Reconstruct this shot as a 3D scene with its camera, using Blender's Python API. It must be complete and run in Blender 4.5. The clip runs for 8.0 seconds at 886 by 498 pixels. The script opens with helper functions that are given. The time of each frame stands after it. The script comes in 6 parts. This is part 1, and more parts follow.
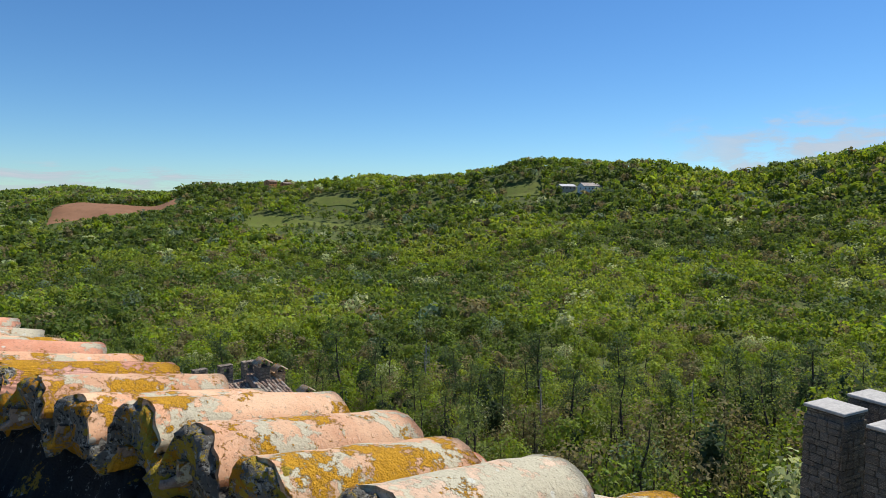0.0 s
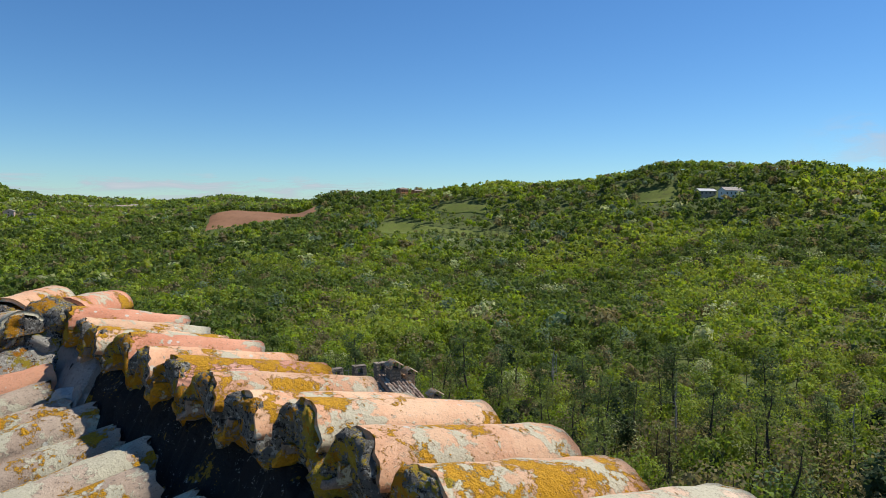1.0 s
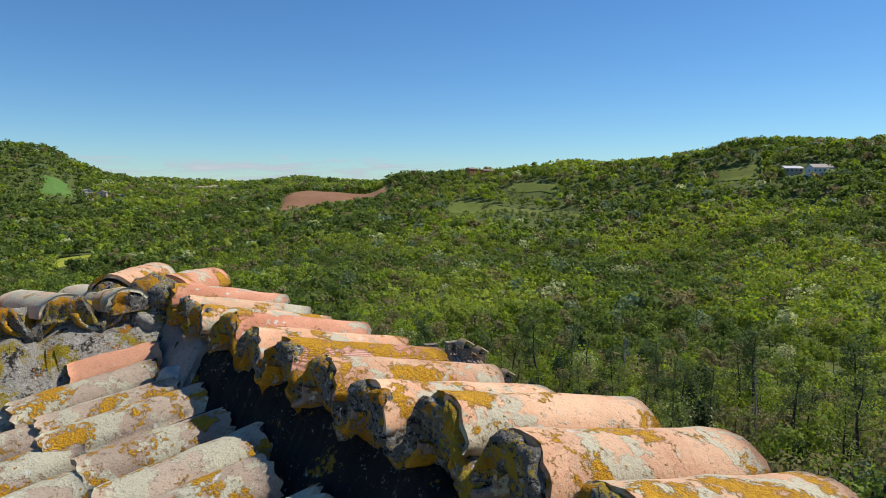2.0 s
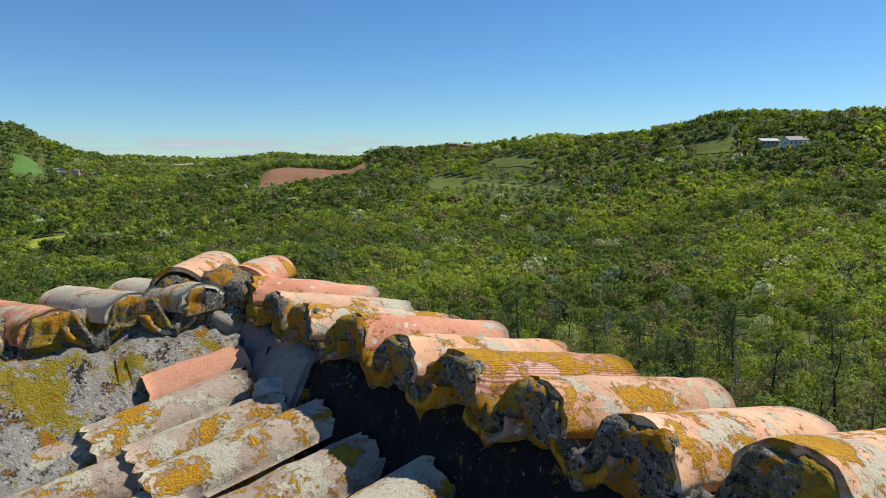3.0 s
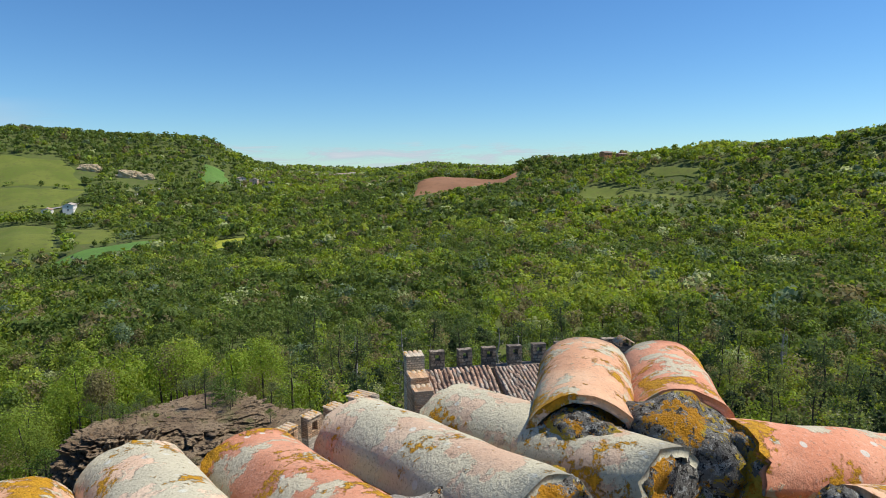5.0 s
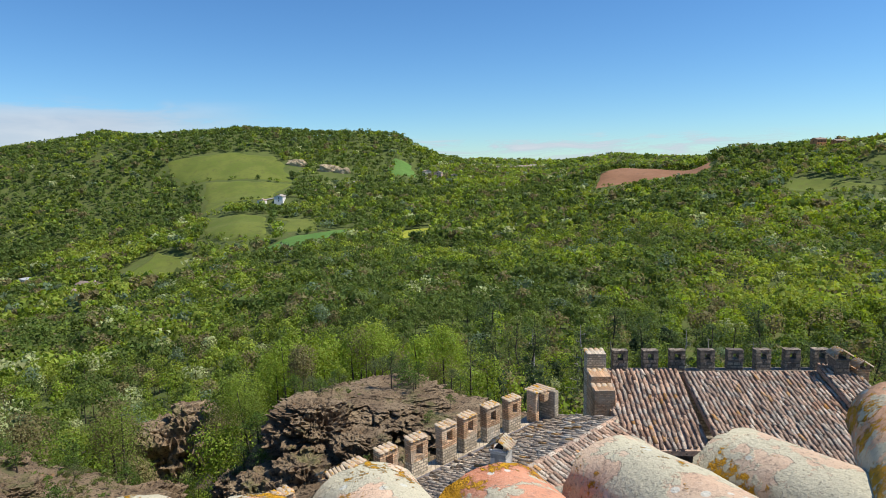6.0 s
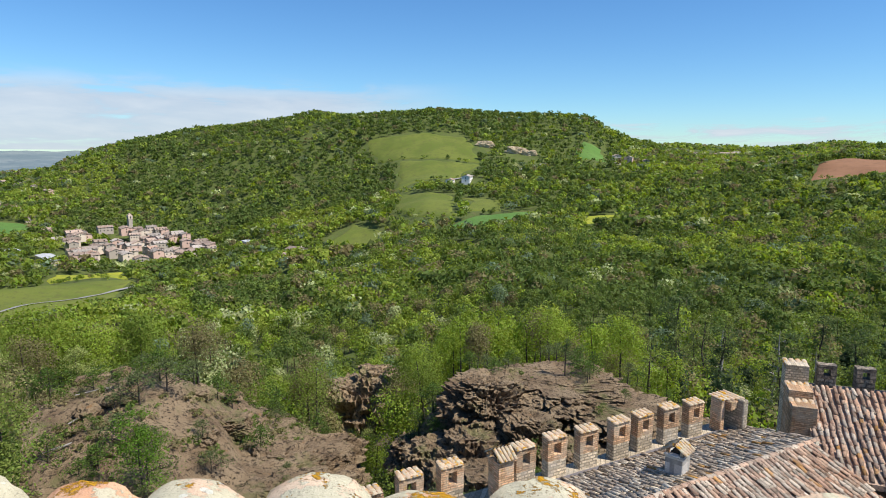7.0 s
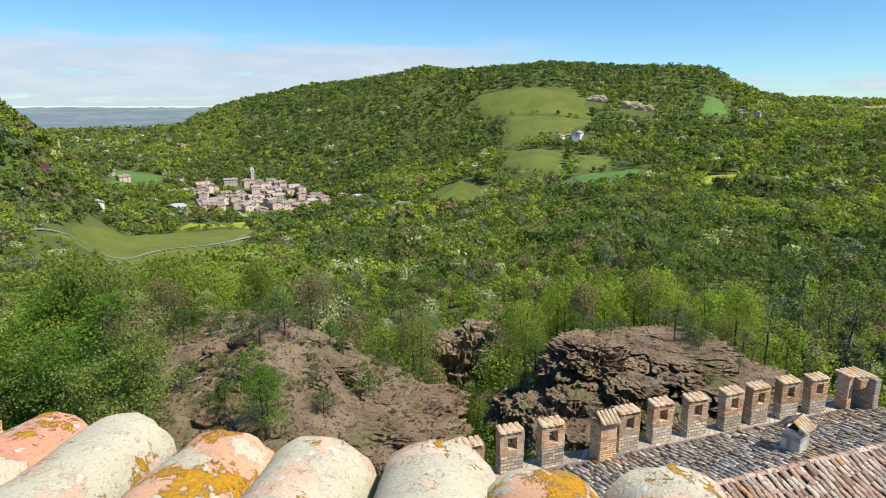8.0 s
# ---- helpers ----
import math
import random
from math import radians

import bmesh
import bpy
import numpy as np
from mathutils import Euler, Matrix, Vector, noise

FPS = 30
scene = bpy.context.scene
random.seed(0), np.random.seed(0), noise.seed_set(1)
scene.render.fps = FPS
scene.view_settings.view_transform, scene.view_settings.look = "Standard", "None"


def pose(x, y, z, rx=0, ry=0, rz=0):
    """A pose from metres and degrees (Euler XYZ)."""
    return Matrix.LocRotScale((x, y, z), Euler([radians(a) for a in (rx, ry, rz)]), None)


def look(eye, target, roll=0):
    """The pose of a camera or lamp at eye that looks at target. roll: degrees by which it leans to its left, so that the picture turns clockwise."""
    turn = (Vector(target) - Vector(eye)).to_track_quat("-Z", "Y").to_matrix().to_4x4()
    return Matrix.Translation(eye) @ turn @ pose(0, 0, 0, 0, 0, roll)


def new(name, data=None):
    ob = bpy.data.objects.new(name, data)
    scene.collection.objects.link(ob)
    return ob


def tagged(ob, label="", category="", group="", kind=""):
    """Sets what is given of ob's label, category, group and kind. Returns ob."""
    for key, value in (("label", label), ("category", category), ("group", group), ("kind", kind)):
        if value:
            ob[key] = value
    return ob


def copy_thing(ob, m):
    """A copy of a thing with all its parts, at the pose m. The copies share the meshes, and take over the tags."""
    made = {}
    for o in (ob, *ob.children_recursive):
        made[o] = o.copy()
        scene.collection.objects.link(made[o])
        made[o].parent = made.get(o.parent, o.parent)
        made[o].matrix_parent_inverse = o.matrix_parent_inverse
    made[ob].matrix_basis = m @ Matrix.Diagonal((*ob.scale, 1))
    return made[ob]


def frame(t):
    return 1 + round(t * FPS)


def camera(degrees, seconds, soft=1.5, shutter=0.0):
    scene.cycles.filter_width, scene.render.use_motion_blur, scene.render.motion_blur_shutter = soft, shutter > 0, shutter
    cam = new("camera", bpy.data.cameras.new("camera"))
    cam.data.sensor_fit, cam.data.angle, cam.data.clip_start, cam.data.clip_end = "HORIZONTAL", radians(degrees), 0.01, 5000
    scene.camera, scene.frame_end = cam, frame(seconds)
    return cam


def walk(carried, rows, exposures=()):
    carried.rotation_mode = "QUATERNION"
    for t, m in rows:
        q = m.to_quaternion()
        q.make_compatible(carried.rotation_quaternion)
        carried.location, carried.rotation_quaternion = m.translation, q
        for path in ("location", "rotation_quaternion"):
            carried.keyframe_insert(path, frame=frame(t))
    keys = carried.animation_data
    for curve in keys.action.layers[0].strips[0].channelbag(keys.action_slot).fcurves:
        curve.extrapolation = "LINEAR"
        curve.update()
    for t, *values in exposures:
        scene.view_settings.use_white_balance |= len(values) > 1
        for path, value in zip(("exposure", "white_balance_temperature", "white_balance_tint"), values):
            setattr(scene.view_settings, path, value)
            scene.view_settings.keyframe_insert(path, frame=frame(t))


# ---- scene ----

# ---------- camera ----------
cam = camera(69.3, 8.0, soft=0.9)
PATH = [
    (0.0, 0.000, 0.000, 0.000, 85.73, -0.75, 0.00),
    (0.5, -0.040, 0.017, 0.003, 86.03, -0.77, 5.63),
    (1.0, -0.069, 0.045, -0.006, 86.20, -0.44, 11.35),
    (1.5, -0.098, 0.118, -0.020, 85.80, -0.32, 16.21),
    (1.7, -0.156, 0.158, -0.025, 85.31, -0.40, 18.02),
    (2.8, -0.723, 0.271, -0.037, 82.31, 0.44, 14.94),
    (3.0, -0.867, 0.383, -0.034, 82.20, 0.33, 15.64),
    (3.5, -1.201, 0.651, -0.011, 83.20, 0.68, 18.61),
    (4.0, -1.587, 0.819, -0.004, 83.23, -0.50, 13.34),
    (4.5, -1.849, 0.979, -0.004, 82.90, -0.66, 16.73),
    (4.7, -1.945, 1.088, 0.000, 82.90, -0.14, 22.26),
    (5.8, -2.303, 1.298, -0.018, 82.66, 0.48, 40.50),
    (6.0, -2.327, 1.303, -0.005, 82.60, 1.01, 44.91),
    (6.5, -2.336, 1.343, 0.020, 83.29, 0.70, 55.18),
    (7.0, -2.356, 1.312, 0.040, 81.15, -0.38, 61.36),
    (7.5, -2.396, 1.292, 0.055, 78.17, -0.34, 66.91),
    (8.0, -2.413, 1.296, 0.055, 77.25, -0.14, 70.90),
]
walk(cam, [(t, pose(x, y, z, rx, ry, rz)) for t, x, y, z, rx, ry, rz in PATH],
     exposures=[(0.0, 0.10), (1.5, 0.04), (4.0, 0.12), (5.8, 0.24), (8.0, 0.42)])

# ---------- sky and sun ----------
SUN_AZ, SUN_EL = -50.0, 55.0          # degrees left of +y, above the horizon
world = bpy.data.worlds.new("sky")
scene.world = world
world.use_nodes = True
wn, wl = world.node_tree.nodes, world.node_tree.links
sky = wn.new("ShaderNodeTexSky")
sky.sky_type, sky.sun_disc = "NISHITA", False
sky.sun_elevation, sky.sun_rotation = radians(SUN_EL), radians(-SUN_AZ)
sky.altitude, sky.air_density, sky.dust_density, sky.ozone_density = 500, 1.0, 0.0, 2.5
tone = wn.new("ShaderNodeHueSaturation")
tone.inputs["Saturation"].default_value = 1.12
tint_sky = wn.new("ShaderNodeMix")
tint_sky.data_type, tint_sky.blend_type = "RGBA", "MULTIPLY"
tint_sky.inputs[0].default_value = 1.0
tint_sky.inputs[7].default_value = (0.71, 1.01, 1.26, 1)      # clear spring air
wl.new(sky.outputs[0], tone.inputs["Color"])
wl.new(tone.outputs[0], tint_sky.inputs[6])
wl.new(tint_sky.outputs[2], wn["Background"].inputs[0])
wn["Background"].inputs[1].default_value = 0.088
sun_data = bpy.data.lights.new("sun", "SUN")
sun_data.energy, sun_data.angle, sun_data.color = 5.0, radians(0.53), (1.0, 0.95, 0.87)
sun = new("sun", sun_data)
sun_dir = Vector((-math.sin(radians(SUN_AZ)) * math.cos(radians(SUN_EL)), math.cos(radians(SUN_AZ)) * math.cos(radians(SUN_EL)), math.sin(radians(SUN_EL))))
sun.matrix_world = look(sun_dir * 60, (0, 0, 0))


# ---------- materials ----------
class Nodes:
    """A small helper round one material's node tree."""

    def __init__(self, name, rough=0.9):
        self.mat = bpy.data.materials.new(name)
        self.mat.use_nodes = True
        self.n, self.l = self.mat.node_tree.nodes, self.mat.node_tree.links
        self.b = self.n["Principled BSDF"]
        self.b.inputs["Roughness"].default_value = rough
        self.b.inputs["Specular IOR Level"].default_value = 0.25

    def put(self, sock, v):
        if isinstance(v, (int, float)):
            sock.default_value = v
        elif isinstance(v, tuple):
            sock.default_value = (*v, 1) if len(v) == 3 and sock.type == "RGBA" else v
        else:
            self.l.new(v, sock)

    def coords(self, local=True, jitter=True):
        """Metre coordinates of the object, shifted by its own random number."""
        tc = self.n.new("ShaderNodeTexCoord")
        if not local:
            return self.n.new("ShaderNodeNewGeometry").outputs["Position"]
        if not jitter:
            return tc.outputs["Object"]
        oi = self.n.new("ShaderNodeObjectInfo")
        mul = self.n.new("ShaderNodeMath")
        mul.operation = "MULTIPLY"
        self.put(mul.inputs[0], oi.outputs["Random"])
        mul.inputs[1].default_value = 57.0
        add = self.n.new("ShaderNodeVectorMath")
        self.put(add.inputs[0], tc.outputs["Object"])
        self.put(add.inputs[1], mul.outputs[0])
        return add.outputs[0]

    def noise(self, co, scale, detail=6, rough=0.6, warp=0.0):
        t = self.n.new("ShaderNodeTexNoise")
        self.put(t.inputs["Vector"], co)
        t.inputs["Scale"].default_value, t.inputs["Detail"].default_value = scale, detail
        t.inputs["Roughness"].default_value, t.inputs["Distortion"].default_value = rough, warp
        return t.outputs["Fac"]

    def voronoi(self, co, scale, feature="F1"):
        t = self.n.new("ShaderNodeTexVoronoi")
        t.feature = feature
        self.put(t.inputs["Vector"], co)
        t.inputs["Scale"].default_value = scale
        return t.outputs["Distance"]

    def step(self, v, lo, hi):
        t = self.n.new("ShaderNodeMapRange")
        t.interpolation_type = "SMOOTHSTEP"
        self.put(t.inputs["Value"], v)
        t.inputs["From Min"].default_value, t.inputs["From Max"].default_value = lo, hi
        return t.outputs["Result"]

    def math(self, op, a, b=0.0):
        t = self.n.new("ShaderNodeMath")
        t.operation = op
        self.put(t.inputs[0], a)
        self.put(t.inputs[1], b)
        return t.outputs[0]

    def mix(self, f, a, b, mode="MIX"):
        t = self.n.new("ShaderNodeMix")
        t.data_type, t.blend_type = "RGBA", mode
        self.put(t.inputs[0], f)
        self.put(t.inputs[6], a)
        self.put(t.inputs[7], b)
        return t.outputs[2]

    def random(self):
        return self.n.new("ShaderNodeObjectInfo").outputs["Random"]

    def island(self):
        return self.n.new("ShaderNodeNewGeometry").outputs["Random Per Island"]

    def attr(self, name):
        t = self.n.new("ShaderNodeAttribute")
        t.attribute_name = name
        return t.outputs["Color"]

    def hsv(self, col, hue=0.5, sat=1.0, val=1.0):
        t = self.n.new("ShaderNodeHueSaturation")
        self.put(t.inputs["Hue"], hue)
        self.put(t.inputs["Saturation"], sat)
        self.put(t.inputs["Value"], val)
        self.put(t.inputs["Color"], col)
        return t.outputs[0]

    def ramp(self, v, lo, hi):
        t = self.n.new("ShaderNodeMapRange")
        self.put(t.inputs["Value"], v)
        t.inputs["To Min"].default_value, t.inputs["To Max"].default_value = lo, hi
        return t.outputs["Result"]

    def done(self, color, bump=None, strength=0.5, dist=0.01, rough=None):
        self.put(self.b.inputs["Base Color"], color)
        if rough is not None:
            self.put(self.b.inputs["Roughness"], rough)
        if bump is not None:
            t = self.n.new("ShaderNodeBump")
            t.inputs["Strength"].default_value, t.inputs["Distance"].default_value = strength, dist
            self.put(t.inputs["Height"], bump)
            self.l.new(t.outputs[0], self.b.inputs["Normal"])
        return self.mat


def clay(name, base, base2, pale, orange, dark, ribbed=False):
    """Old terracotta with pale crust lichen, orange lichen and dark specks; the three amounts run from 0 to 1."""
    k = Nodes(name, 0.92)
    co = k.coords()
    big, mid, fine = k.noise(co, 5, 4), k.noise(co, 22, 6, 0.65), k.noise(co, 160, 4, 0.7)
    col = k.mix(k.step(big, 0.35, 0.65), base, base2)
    col = k.hsv(col, 0.5, 1.0, k.ramp(k.random(), 0.84, 1.1))
    col = k.mix(k.math("MULTIPLY", k.step(fine, 0.5, 0.75), 0.25), col, (0.75, 0.62, 0.52))
    col = k.mix(k.math("MULTIPLY", k.step(k.noise(co, 38, 5, 0.7), 0.55, 0.72), dark), col, (0.055, 0.047, 0.042))
    pn = k.math("ADD", k.math("MULTIPLY", k.noise(co, 9, 3), 0.68), k.math("MULTIPLY", k.noise(co, 42, 5, 0.75), 0.32))
    pm = k.step(pn, 0.66 - 0.22 * pale, 0.675 - 0.2 * pale)
    pcol = k.mix(fine, (0.36, 0.34, 0.23), (0.60, 0.56, 0.41))
    col = k.mix(k.math("MULTIPLY", pm, 0.9), col, pcol)
    spots = k.step(k.voronoi(co, 26), 0.23, 0.19)
    spots = k.math("MULTIPLY", spots, k.step(k.noise(co, 11, 2), 0.62 - 0.12 * pale, 0.66 - 0.1 * pale))
    col = k.mix(k.math("MULTIPLY", spots, 0.8), col, (0.56, 0.56, 0.48))
    on = k.math("ADD", k.math("MULTIPLY", k.noise(co, 7.3, 3), 0.62), k.math("MULTIPLY", k.noise(co, 60, 5, 0.8), 0.38))
    om = k.step(on, 0.68 - 0.2 * orange, 0.70 - 0.2 * orange)
    ocol = k.mix(k.noise(co, 90, 3), (0.38, 0.17, 0.008), (0.72, 0.39, 0.025))
    col = k.mix(om, col, ocol)
    specks = k.step(k.noise(co, 130, 4, 0.85), 0.575, 0.61)
    col = k.mix(k.math("MULTIPLY", specks, k.ramp(mid, 0.1 + 0.3 * dark, 0.45 + 0.3 * dark)), col, (0.07, 0.06, 0.05))
    h = k.math("ADD", k.math("MULTIPLY", fine, 0.5), k.math("MULTIPLY", mid, 0.8))
    h = k.math("ADD", h, k.math("MULTIPLY", pm, k.math("MULTIPLY", k.noise(co, 120, 3), 0.55)))
    h = k.math("ADD", h, k.math("MULTIPLY", om, k.math("MULTIPLY", k.noise(co, 110, 3, 0.8), 2.6)))
    if ribbed:
        w = k.n.new("ShaderNodeTexWave")
        w.bands_direction = "X"
        w.inputs["Scale"].default_value = 62
        k.put(w.inputs["Vector"], k.n.new("ShaderNodeTexCoord").outputs["Object"])
        h = k.math("ADD", h, k.math("MULTIPLY", w.outputs["Fac"], 0.3))
    return k.done(col, h, 1.0, 0.0042)


CLAY_PINK = clay("clay_pink", (0.62, 0.33, 0.185), (0.70, 0.45, 0.275), 0.66, 0.76, 0.25)
CLAY_RED = clay("clay_red", (0.52, 0.21, 0.115), (0.64, 0.31, 0.185), 0.60, 0.72, 0.3)
CLAY_PALE = clay("clay_pale", (0.58, 0.39, 0.26), (0.66, 0.50, 0.35), 0.92, 0.46, 0.6)
CLAY_FRESH = clay("clay_fresh", (0.62, 0.31, 0.175), (0.55, 0.26, 0.15), 0.1, 0.05, 0.3)
CLAY_RIB = clay("clay_ribbed", (0.60, 0.28, 0.18), (0.66, 0.36, 0.26), 0.45, 0.85, 0.2, True)
CLAY_OLD = clay("clay_old", (0.38, 0.28, 0.20), (0.48, 0.37, 0.27), 0.74, 0.72, 0.9)
CLAY_MOSS = clay("clay_mossy", (0.22, 0.17, 0.13), (0.30, 0.23, 0.18), 0.55, 0.98, 0.8)


def mortar():
    k = Nodes("old_mortar", 0.96)
    co = k.coords(False)
    col = k.mix(k.noise(co, 9, 5), (0.27, 0.24, 0.20), (0.64, 0.59, 0.49))
    col = k.mix(k.step(k.noise(co, 17, 6, 0.88), 0.52, 0.56), col, (0.040, 0.035, 0.030))
    col = k.mix(k.step(k.noise(co, 45, 4, 0.85), 0.56, 0.585), col, (0.62, 0.60, 0.53))
    m = k.step(k.math("ADD", k.math("MULTIPLY", k.noise(co, 5, 3), 0.65), k.math("MULTIPLY", k.noise(co, 50, 4, 0.8), 0.35)), 0.525, 0.55)
    col = k.mix(m, col, k.mix(k.noise(co, 70), (0.24, 0.18, 0.012), (0.56, 0.43, 0.04)))
    m2 = k.step(k.noise(co, 8.5, 5, 0.8), 0.59, 0.61)
    col = k.mix(m2, col, (0.50, 0.20, 0.012))
    h = k.math("ADD", k.noise(co, 30, 6, 0.75), k.math("MULTIPLY", k.noise(co, 120, 4, 0.8), 0.5))
    return k.done(col, h, 1.0, 0.022)


MORTAR = mortar()


def shaded_lichen():
    """Mortar under black crust lichen and pale round spots, with painted-in shade."""
    k = Nodes("shaded_lichen_mortar", 0.97)
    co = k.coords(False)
    # near-black tones hold the coping's shade as well as the lichen
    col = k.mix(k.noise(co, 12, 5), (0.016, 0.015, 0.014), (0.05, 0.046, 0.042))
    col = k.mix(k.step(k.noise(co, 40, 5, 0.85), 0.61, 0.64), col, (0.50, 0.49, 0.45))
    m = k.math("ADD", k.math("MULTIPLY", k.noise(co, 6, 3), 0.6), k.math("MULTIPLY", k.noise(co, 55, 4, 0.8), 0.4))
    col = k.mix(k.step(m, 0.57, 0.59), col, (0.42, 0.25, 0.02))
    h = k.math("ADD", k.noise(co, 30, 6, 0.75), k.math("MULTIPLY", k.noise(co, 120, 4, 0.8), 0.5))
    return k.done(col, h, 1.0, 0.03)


SHADED_LICHEN = shaded_lichen()


def crust_material():
    k = Nodes("lichen_crust", 0.97)
    co = k.coords(False)
    col = k.mix(k.noise(co, 24, 5, 0.7), (0.09, 0.082, 0.07), (0.34, 0.32, 0.27))
    col = k.mix(k.step(k.noise(co, 48, 4, 0.8), 0.55, 0.59), col, (0.50, 0.49, 0.43))
    col = k.mix(k.step(k.noise(co, 75, 4, 0.8), 0.53, 0.58), col, (0.035, 0.03, 0.025))
    a = k.math("ADD", k.math("MULTIPLY", k.noise(co, 7, 3), 0.6), k.math("MULTIPLY", k.noise(co, 60, 4, 0.8), 0.4))
    col = k.mix(k.step(a, 0.525, 0.55), col, k.mix(k.noise(co, 90), (0.40, 0.27, 0.02), (0.60, 0.44, 0.06)))
    b = k.math("ADD", k.math("MULTIPLY", k.noise(co, 10, 3, 0.5, 0.4), 0.6), k.math("MULTIPLY", k.noise(co, 70, 4, 0.8), 0.4))
    col = k.mix(k.step(b, 0.53, 0.555), col, k.mix(k.noise(co, 80), (0.42, 0.17, 0.008), (0.70, 0.34, 0.02)))
    h = k.math("ADD", k.noise(co, 60, 5, 0.8), k.math("MULTIPLY", k.noise(co, 160, 3, 0.8), 0.6))
    return k.done(col, h, 1.0, 0.02)


CRUST = crust_material()


def masonry(name, c1, c2, sx, sy, joint=(0.40, 0.36, 0.30), lichen=0.0):
    k = Nodes(name, 0.95)
    co = k.coords(True, True)
    n1, n2, n3 = k.noise(co, 1.3, 4), k.noise(co, 14, 6, 0.75), k.noise(co, 60, 4, 0.8)
    col = k.mix(k.step(n2, 0.38, 0.62), c1, c2)
    tb = k.n.new("ShaderNodeTexBrick")
    sep = k.n.new("ShaderNodeSeparateXYZ")
    k.put(sep.inputs[0], co)
    cmb = k.n.new("ShaderNodeCombineXYZ")
    k.put(cmb.inputs[0], k.math("ADD", k.math("ADD", sep.outputs[0], sep.outputs[1]), k.math("MULTIPLY", n2, 0.05)))
    k.put(cmb.inputs[1], k.math("ADD", sep.outputs[2], k.math("MULTIPLY", n2, 0.05)))
    k.put(tb.inputs["Vector"], cmb.outputs[0])
    tb.inputs["Scale"].default_value = 1.0
    tb.inputs["Brick Width"].default_value, tb.inputs["Row Height"].default_value = sx, sy
    tb.inputs["Mortar Size"].default_value = 0.16 * sy
    tb.inputs["Color1"].default_value, tb.inputs["Color2"].default_value = (0.62, 0.62, 0.62, 1), (1.35, 1.35, 1.35, 1)
    tb.inputs["Mortar"].default_value = (0.5, 0.5, 0.5, 1)
    col = k.mix(1.0, col, tb.outputs["Color"], "MULTIPLY")
    col = k.mix(k.math("MULTIPLY", k.step(n1, 0.45, 0.65), 0.6), col, joint)
    col = k.hsv(col, 0.5, 1.0, k.ramp(k.random(), 0.75, 1.25))
    col = k.mix(k.math("MULTIPLY", k.step(n3, 0.55, 0.7), 0.6), col, (0.09, 0.075, 0.06))
    if lichen:
        col = k.mix(k.step(k.noise(co, 5, 5, 0.75), 0.68 - lichen * 0.1, 0.72 - lichen * 0.1), col, (0.42, 0.30, 0.09))
    return k.done(col, k.math("ADD", n2, n3), 0.9, 0.03)


STONE = masonry("rubble_stone", (0.48, 0.38, 0.25), (0.70, 0.58, 0.42), 0.24, 0.11, lichen=0.4)
BRICK = masonry("old_brick", (0.54, 0.29, 0.15), (0.70, 0.48, 0.29), 0.26, 0.075, (0.56, 0.47, 0.35), 0.6)
# weathered stone for backlit faces, their shade mixed into the colour
STONE_SHADED = masonry("shaded_weathered_stone", (0.16, 0.132, 0.105), (0.416, 0.333, 0.238), 0.34, 0.17, (0.17, 0.15, 0.13), 0.3)
RENDER = masonry("old_plaster", (0.66, 0.62, 0.56), (0.76, 0.72, 0.66), 0.9, 0.5, (0.60, 0.55, 0.48))


def roof_clay(name, cols, grey):
    """Tiles seen from some metres: the colour changes from tile to tile."""
    k = Nodes(name, 0.93)
    co = k.coords(False)
    r = k.math("FRACT", k.math("ADD", k.island(), k.math("MULTIPLY", k.random(), 7.31)))
    col = k.mix(k.step(r, 0.15, 0.4), cols[0], cols[1])
    col = k.mix(k.step(r, 0.62, 0.72), col, cols[2])
    col = k.mix(k.step(r, 0.965, 0.97), col, cols[3])
    r2 = k.math("FRACT", k.math("MULTIPLY", r, 37.7))
    col = k.hsv(col, 0.5, 1.0, k.ramp(r2, 0.55, 1.25))
    col = k.mix(k.math("MULTIPLY", k.step(k.noise(co, 0.35, 4), 0.4, 0.62), grey), col, (0.34, 0.31, 0.27))
    col = k.mix(k.step(k.noise(co, 15, 5, 0.8), 0.57, 0.66), col, (0.48, 0.45, 0.38))
    col = k.mix(k.step(k.noise(co, 11, 5, 0.85), 0.53, 0.61), col, (0.055, 0.046, 0.036))
    return k.done(col, k.noise(co, 40, 5, 0.75), 0.8, 0.02)


ROOF_GREY = roof_clay("roof_clay_grey", [(0.46, 0.35, 0.24), (0.60, 0.47, 0.33), (0.70, 0.60, 0.45), (0.60, 0.32, 0.08)], 0.25)
ROOF_WARM = roof_clay("roof_clay_warm", [(0.36, 0.21, 0.135), (0.47, 0.30, 0.20), (0.52, 0.42, 0.32), (0.52, 0.26, 0.08)], 0.3)
ROOF_FAR = roof_clay("roof_clay_far", [(0.34, 0.235, 0.175), (0.42, 0.30, 0.23), (0.42, 0.36, 0.31), (0.44, 0.27, 0.19)], 0.35)


def plain(name, col, rough=0.9, vary=0.12, scale=2.0):
    k = Nodes(name, rough)
    co = k.coords()
    dark = tuple(c * (1 - 2 * vary) for c in col)
    c = k.mix(k.noise(co, scale, 5), dark, col)
    c = k.mix(k.math("MULTIPLY", k.step(k.noise(co, scale * 9, 4, 0.8), 0.5, 0.7), 0.4), c, dark)
    return k.done(c, k.noise(co, scale * 8, 4), 0.3, 0.02)


